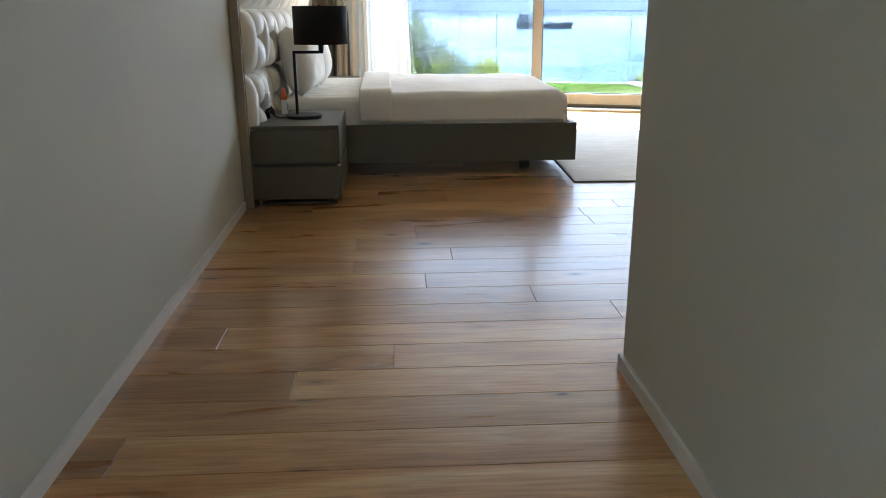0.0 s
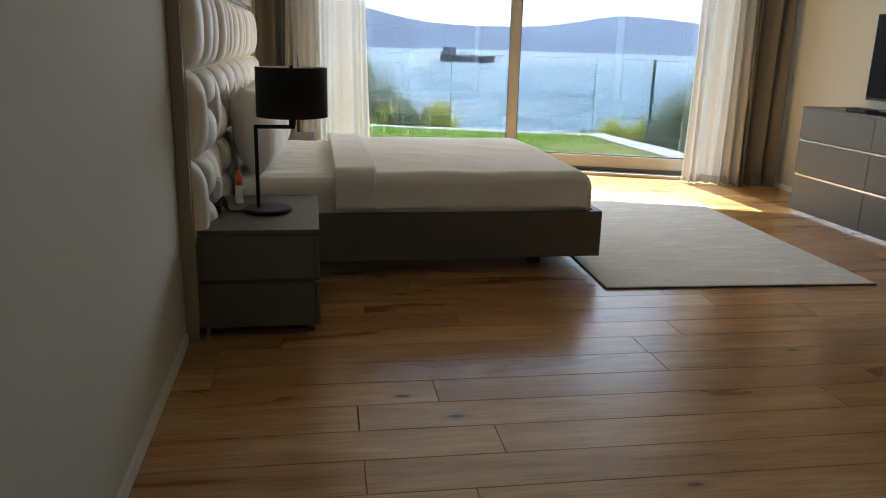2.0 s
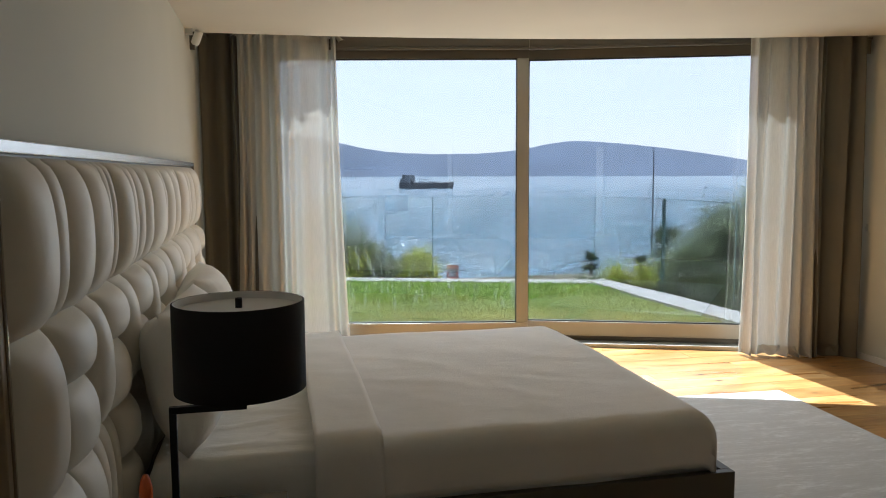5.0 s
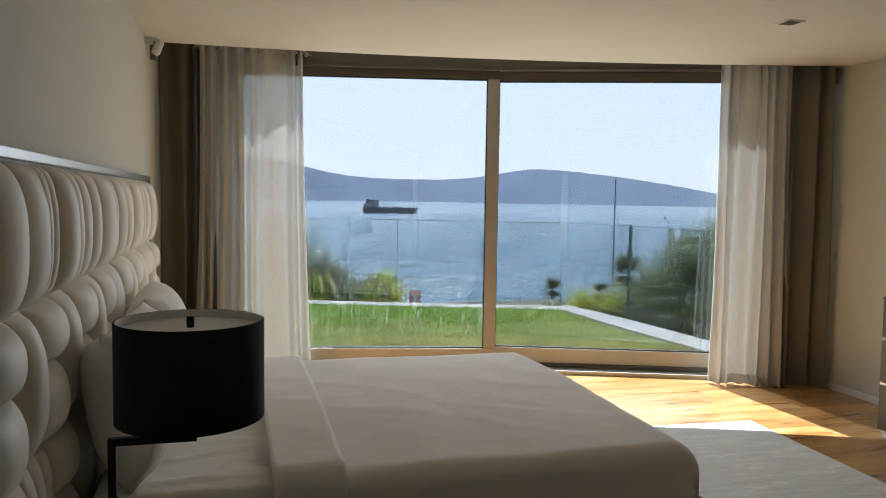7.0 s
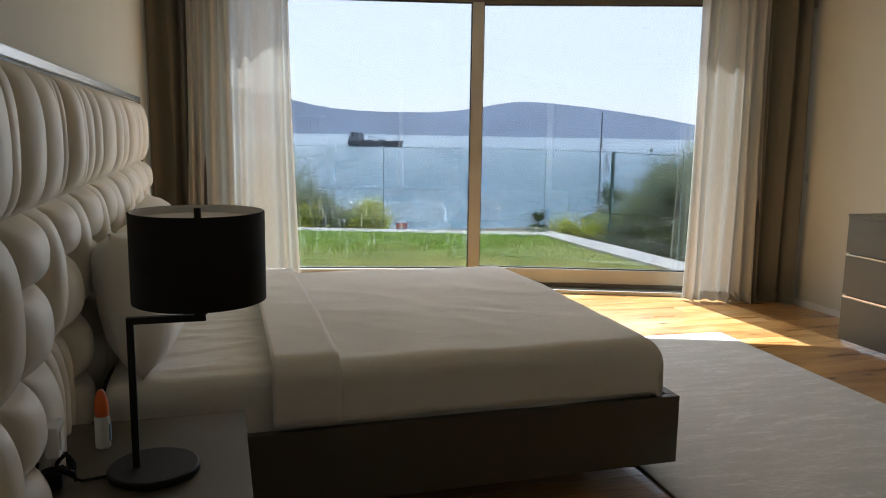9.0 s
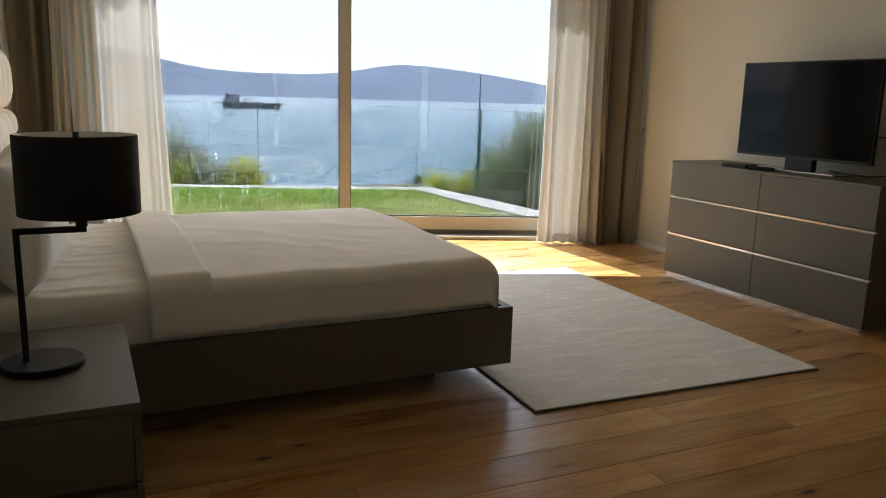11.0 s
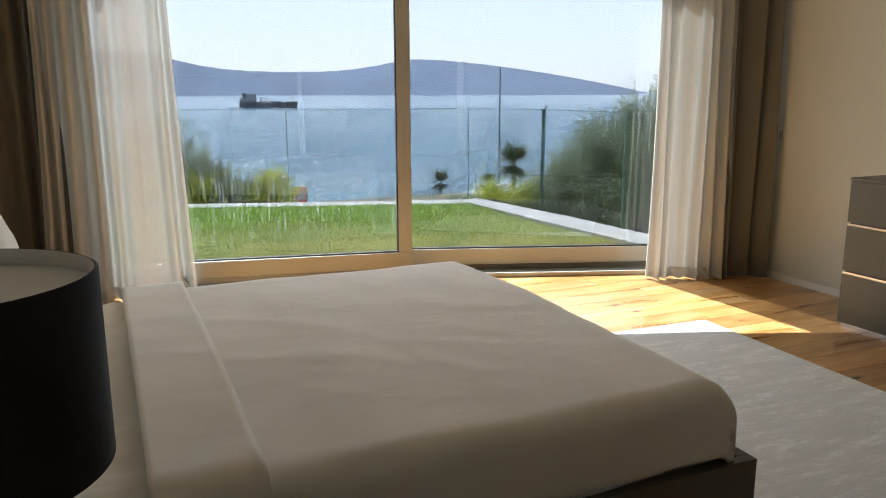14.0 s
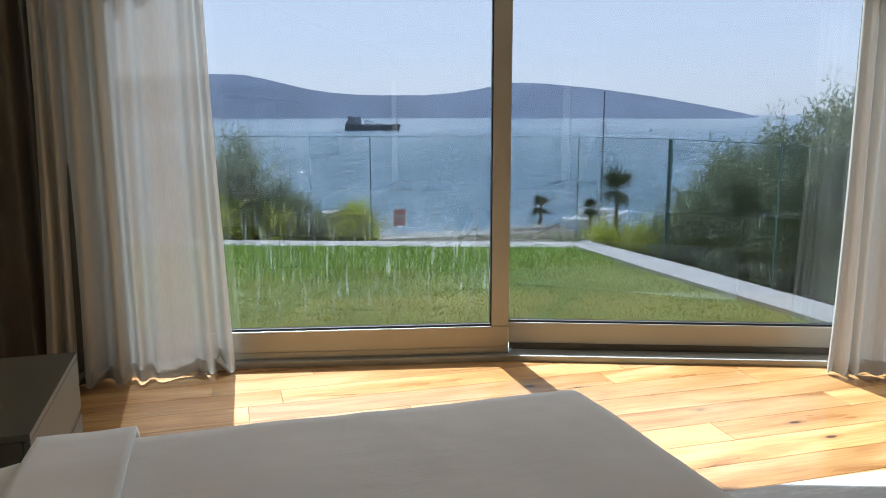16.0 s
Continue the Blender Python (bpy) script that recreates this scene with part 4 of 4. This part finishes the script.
def cluster(seed, n, x0, x1, depth, z0, tops, r0, r1):
    """Clumps that fill a crown from z0 up to an outline, given as heights at even steps from x0 to x1."""
    r = random.Random(seed)
    out = []
    for k in range(n):
        u = (k + r.random()) / n
        q = u * (len(tops) - 1)
        a = min(int(q), len(tops) - 2)
        top = tops[a] + (tops[a + 1] - tops[a]) * (q - a)
        w = r.uniform(r0, r1)
        z = max(z0, z0 + (top - w * 1.3 - z0) * r.random() ** 0.75)
        out.append((x0 + (x1 - x0) * u, r.uniform(-depth, depth), z, w, w * 1.1))
    return out


OLIVE = "grey-green olive tree with feathery upright shoots"
tree("olive_tree", (5.5, 13.6, -0.6), cluster(1, 34, -0.5, 0.75, 0.45, -0.1, (1.0, 1.3, 1.2, 1.5, 1.95, 1.6), 0.14, 0.24), 1500, 0.078, M_OLIVE, OLIVE, "tree", 1, group="olive trees")
tree("olive_tree", (6.35, 12.55, -0.5), cluster(2, 40, -0.85, 0.9, 0.4, -0.2, (1.6, 2.2, 1.9, 2.45, 2.2, 2.5), 0.13, 0.22), 2200, 0.075, M_OLIVE, "tall " + OLIVE, "tree", 2, group="olive trees", upright=0.95, reach=0.4)
tree("olive_tree", (0.55, 16.5, -0.6), cluster(3, 34, -0.75, 0.8, 0.4, 0.0, (0.8, 1.35, 1.85, 1.4, 1.1, 0.5), 0.11, 0.2), 950, 0.085, M_OLIVE, "grey-green olive tree behind the balustrade", "tree", 3, group="olive trees", upright=0.9, reach=0.42)
SHRUBS = ((1.15, 16.2, 0.85, 0.45, 0), (1.5, 16.0, 0.6, 0.3, 0), (4.50, 14.1, 0.52, 0.17, 1), (4.86, 13.95, 0.62, 0.15, 1), (5.14, 13.75, 0.68, 0.13, 1),
          (1.93, 15.9, 0.72, 0.24, 1), (0.95, 15.9, 0.66, 0.16, 1), (0.35, 16.0, 0.8, 0.3, 1), (4.25, 14.4, 0.35, 0.2, 0),
          (5.3, 12.9, 0.6, 0.35, 0), (5.5, 12.1, 0.7, 0.4, 0), (5.6, 11.2, 0.75, 0.4, 0))
for k, (x, y, h, w, yellow) in enumerate(SHRUBS):
    tree("shrub", (x, y, -0.4), cluster(20 + k, 9, -w, w, w, 0.1, (0.6 * h, h, 0.92 * h, 0.55 * h), 0.07, 0.13), 150 if w < 0.2 else 240, 0.055, M_BUSH if yellow else M_OLIVE,
         "leafy yellow-green garden shrub" if yellow else "low grey-green garden shrub", "shrub", 40 + k, 0.03, "garden shrubs", 0.9, 0.24, 0.2)


def palm(at, h, seed):
    r = random.Random(seed)
    t = thing("palm_tree", at, "fan palm with a shaggy round crown on the shore", "palm tree", "shore palms")
    part("trunk", tube([(0, 0, -1), (0.1, 0, h * 0.4), (0.05, 0, h * 0.75)], [0.28, 0.22, 0.2], 8), M_BARK, t)
    bm = bmesh.new()
    for k in range(56):
        a, e = r.uniform(0, 6.28), r.uniform(-0.9, 1.3)
        L = h * 0.46 * r.uniform(0.7, 1.15)
        top = Vector((0.05, 0, h * 0.75))
        d = Vector((math.cos(a) * math.cos(e), math.sin(a) * math.cos(e), math.sin(e)))
        side = d.cross(Vector((0, 0, 1))).normalized()
        stem = top + d * L * 0.3
        for q in range(7):
            w = (q - 3) / 3
            tip = stem + (d * (1 - 0.4 * abs(w)) + side * w * 0.75) * L * 0.8 - Vector((0, 0, 0.12 * L * abs(w)))
            u = side * 0.09 * L
            bm.faces.new([bm.verts.new(p) for p in (stem - u * 0.3, stem + u * 0.3, (stem + tip) / 2 + u * 0.6, tip)])
        bm.faces.new([bm.verts.new(p) for p in (top - side * 0.02, top + side * 0.02, stem)])
    part("crown", bm, M_PALM, t)


palm((43.4, 83.0, -11.9), 6.4, 1)
palm((36.3, 88.0, -12.0), 3.6, 2)
palm((41.8, 86.0, -12.0), 3.4, 3)


def hills():
    """A low wooded ridge across the bay: a western hill, a saddle, a long eastern back that runs out in a point."""
    def ridge(x):
        a = 69 + 72 * math.exp(-((x - 60) / (260 if x > 60 else 700)) ** 2)
        if x < 1205:
            return a + 51 * math.exp(-((x - 1205) / 240) ** 2)
        return 120 - 133 * min(1.0, (x - 1205) / 1115) ** 1.45

    def f(u, v):
        x = -3600 + 5930 * u
        y = 2500 - 950 * min(1, max(0, x / 2000)) ** 1.5
        y += (2900 - y) * v
        top = ridge(x) + 2.2 * noise.noise((x * 0.03, 0, 0)) + 1.2 * noise.noise((x * 0.11, 3, 0))
        z = -13.5 + (top + 13.5) * math.sin(v * math.pi / 2) ** 1.1 + 3 * noise.noise((x * 0.02, v * 9, 0)) * v * (1 - v)
        return (x * y / 2900, y, z)
    return sheet(f, 300, 12)


tagged(part("hills", hills(), M_HILL, smooth=True), "wooded hills across the bay with blue haze painted in", "hills", kind="structure")


def cargo_ship():
    t = thing("cargo_ship", (101.9, 619, -12), "dark cargo ship lying at anchor in the bay", "ship", turn=-46.7)
    L = 51.0
    bm = prism([(0, 0), (1.5, -3.5), (L - 8, -4), (L, 0), (L - 8, 4), (1.5, 3.5)], 0, 3.4)
    part("hull", bm, M_SHIP, t)
    part("forecastle", prism([(L - 7, -3.8), (L + 1.2, 0), (L - 7, 3.8)], 3.4, 5.4), M_SHIP, t)
    part("poop", prism([(-0.5, 0), (1.2, -3.5), (14, -3.5), (14, 3.5), (1.2, 3.5)], 3.4, 5.2), M_SHIP, t)
    part("deckhouse", box(2.2, 12.5, -3.2, 3.2, 5.2, 8.0), M_SHIPW, t)
    part("bridge", box(7.6, 12.2, -3.6, 3.6, 8.0, 11.0), M_SHIPW, t)
    for k in range(4):
        part("bridge_window", box(8.0 + k * 1.05, 8.7 + k * 1.05, -3.64, -3.61, 9.6, 10.5), M_SHIP, t)
    part("funnel", box(2.4, 4.6, -1, 1, 8.0, 11.6, 0.2), M_SHIP, t)
    part("mast", tube([(9, 0, 11), (9, 0, 13.4)], [0.25, 0.12], 6), M_SHIP, t)
    part("mast", tube([(L - 3, 0, 5.4), (L - 3, 0, 11.5)], [0.35, 0.2], 6), M_SHIP, t)
    part("crane_post", tube([(19, 0, 3.4), (19, 0, 8.4)], [0.5, 0.4], 6), M_SHIP, t)
    part("crane_boom", tube([(19, 0, 8.2), (27.5, 0, 7.0)], [0.35, 0.25], 6), M_SHIP, t)
    for k in range(6):
        h = (5.0, 5.6, 4.7, 5.9, 5.2, 4.8)[k]
        part("hatch", box(15 + 4.8 * k, 18.8 + 4.8 * k, -2.6, 2.6, 3.4, h, 0.15), M_SHIPW if k in (1, 3) else M_SHIP, t)
    part("deck_rail", tube([(14, -3.6, 6.0), (L - 7, -3.8, 6.0)], 0.09, 4), M_SHIPW, t)


cargo_ship()


def sailing_yacht():
    t = thing("sailing_yacht", (45.2, 90.5, -12), "moored sailing yacht with a bare mast", "yacht", turn=25)
    part("hull", prism([(-6, 0), (-5.4, -1.5), (2, -1.7), (6.5, 0), (2, 1.7), (-5.4, 1.5)], -0.2, 1.1), M_WHITE, t)
    part("cabin", box(-3, 2, -1, 1, 1.1, 1.8, 0.2), M_WHITE, t)
    part("mast", tube([(0.5, 0, 1), (0.5, 0, 16.0)], [0.11, 0.07], 6), M_SHIP, t)
    for x in (-5.8, 6.3):
        part("stay", tube([(x, 0, 1), (0.5, 0, 12.5)], 0.03, 4), M_SHIP, t)
    part("boom", tube([(0.5, 0, 2.4), (-4.2, 0, 2.4)], 0.12, 6), M_WHITE, t)


sailing_yacht()
mb = thing("motor_boat", (307, 505, -12), "small motor boat far out on the water", "boat", turn=60)
part("hull", prism([(-3, -1), (2, -1), (4, 0), (2, 1), (-3, 1)], 0, 1.4), M_SHIPW, mb)
part("cabin", box(-1.5, 1, -0.8, 0.8, 1.4, 2.6), M_WHITE, mb)

# ---- shore ----
quay = part("quay", prism([(14, 79), (30, 79), (37.5, 78.5), (38.5, 84.5), (27, 87), (14, 88)], -13, -11.55), M_STONE)
tagged(quay, "pale stone quay at the waterline", "quay", kind="structure")
jetty = part("jetty", prism([(13.5, 104), (18.6, 104), (18.6, 108), (13.5, 108)], -12.0, -11.3), M_KERB)
tagged(jetty, "white floating bathing jetty on the water", "jetty", kind="structure")
rr = random.Random(12)
for k in range(26):
    bm = bmesh.new()
    bmesh.ops.create_icosphere(bm, subdivisions=1, radius=rr.uniform(0.4, 0.9))
    for v in bm.verts:
        v.co *= rr.uniform(0.75, 1.2)
        v.co.z *= 0.6
    ob = part("boulder", bm, M_STONE)
    ob.location = (rr.uniform(27.5, 38.5), rr.uniform(84.5, 87.5), -11.75 + rr.uniform(-0.1, 0.5))
    tagged(ob, "pale boulder of the breakwater", "boulder", "breakwater boulders")
sign = thing("warning_sign", (19.5, 88.0, -12.0), "red warning board on posts by the water", "sign")
part("board", box(-0.65, 0.65, -0.04, 0.04, 1.2, 3.0, 0.03), M_RED, sign)
part("panel", box(-0.45, 0.45, -0.052, -0.042, 1.6, 2.6), M_SHIPW, sign)
for x in (-0.5, 0.5):
    part("post", tube([(x, 0.06, 0), (x, 0.06, 2.9)], 0.05, 6), M_SHIP, sign)

# ---- floor planks ----
def planks():
    """Oak boards laid across the room in staggered rows."""
    r = random.Random(7)
    W, L0 = 0.198, 1.9
    known = {0: -0.05, 2: 0.86, 3: 0.554, 4: 0.102, 5: -0.232}
    meshes = {}

    def mesh(length, cut):
        key = (round(length, 2), cut)
        if key not in meshes:
            e = 0.0008
            bm = box(e, length - e, e, W - e, -0.02, 0.0)
            top = [ed for ed in bm.edges if all(v.co.z > -0.001 for v in ed.verts)]
            bmesh.ops.bevel(bm, geom=top, offset=0.0013, segments=1, affect="EDGES")
            me = bpy.data.meshes.new("plank")
            bm.to_mesh(me)
            bm.free()
            me.materials.append(M_OAK)
            meshes[key] = me
        return meshes[key]
    turn = radians(-1.0)
    for k in range(-24, 38):
        y = 3.272 + W * k
        right = XP + 0.05 if y + W < YP else XR + 0.12
        left = XL - 0.06
        x = known.get(k, r.uniform(-0.9, 0.9))
        while x > left:
            x -= L0
        while x < right:
            a, b = max(x, left), min(x + L0, right)
            x += L0
            if right - b < 0.4:
                b, x = right, right
            if b - a < 0.08 or y > facade(max(a, XL)) + 0.05:
                continue
            ob = new("plank", mesh(b - a, 0))
            ob.parent = floor
            c, s = math.cos(turn), math.sin(turn)
            ob.matrix_world = pose(a * c - 0.0 * s, y + a * s, 0, 0, 0, -1.0)


planks()
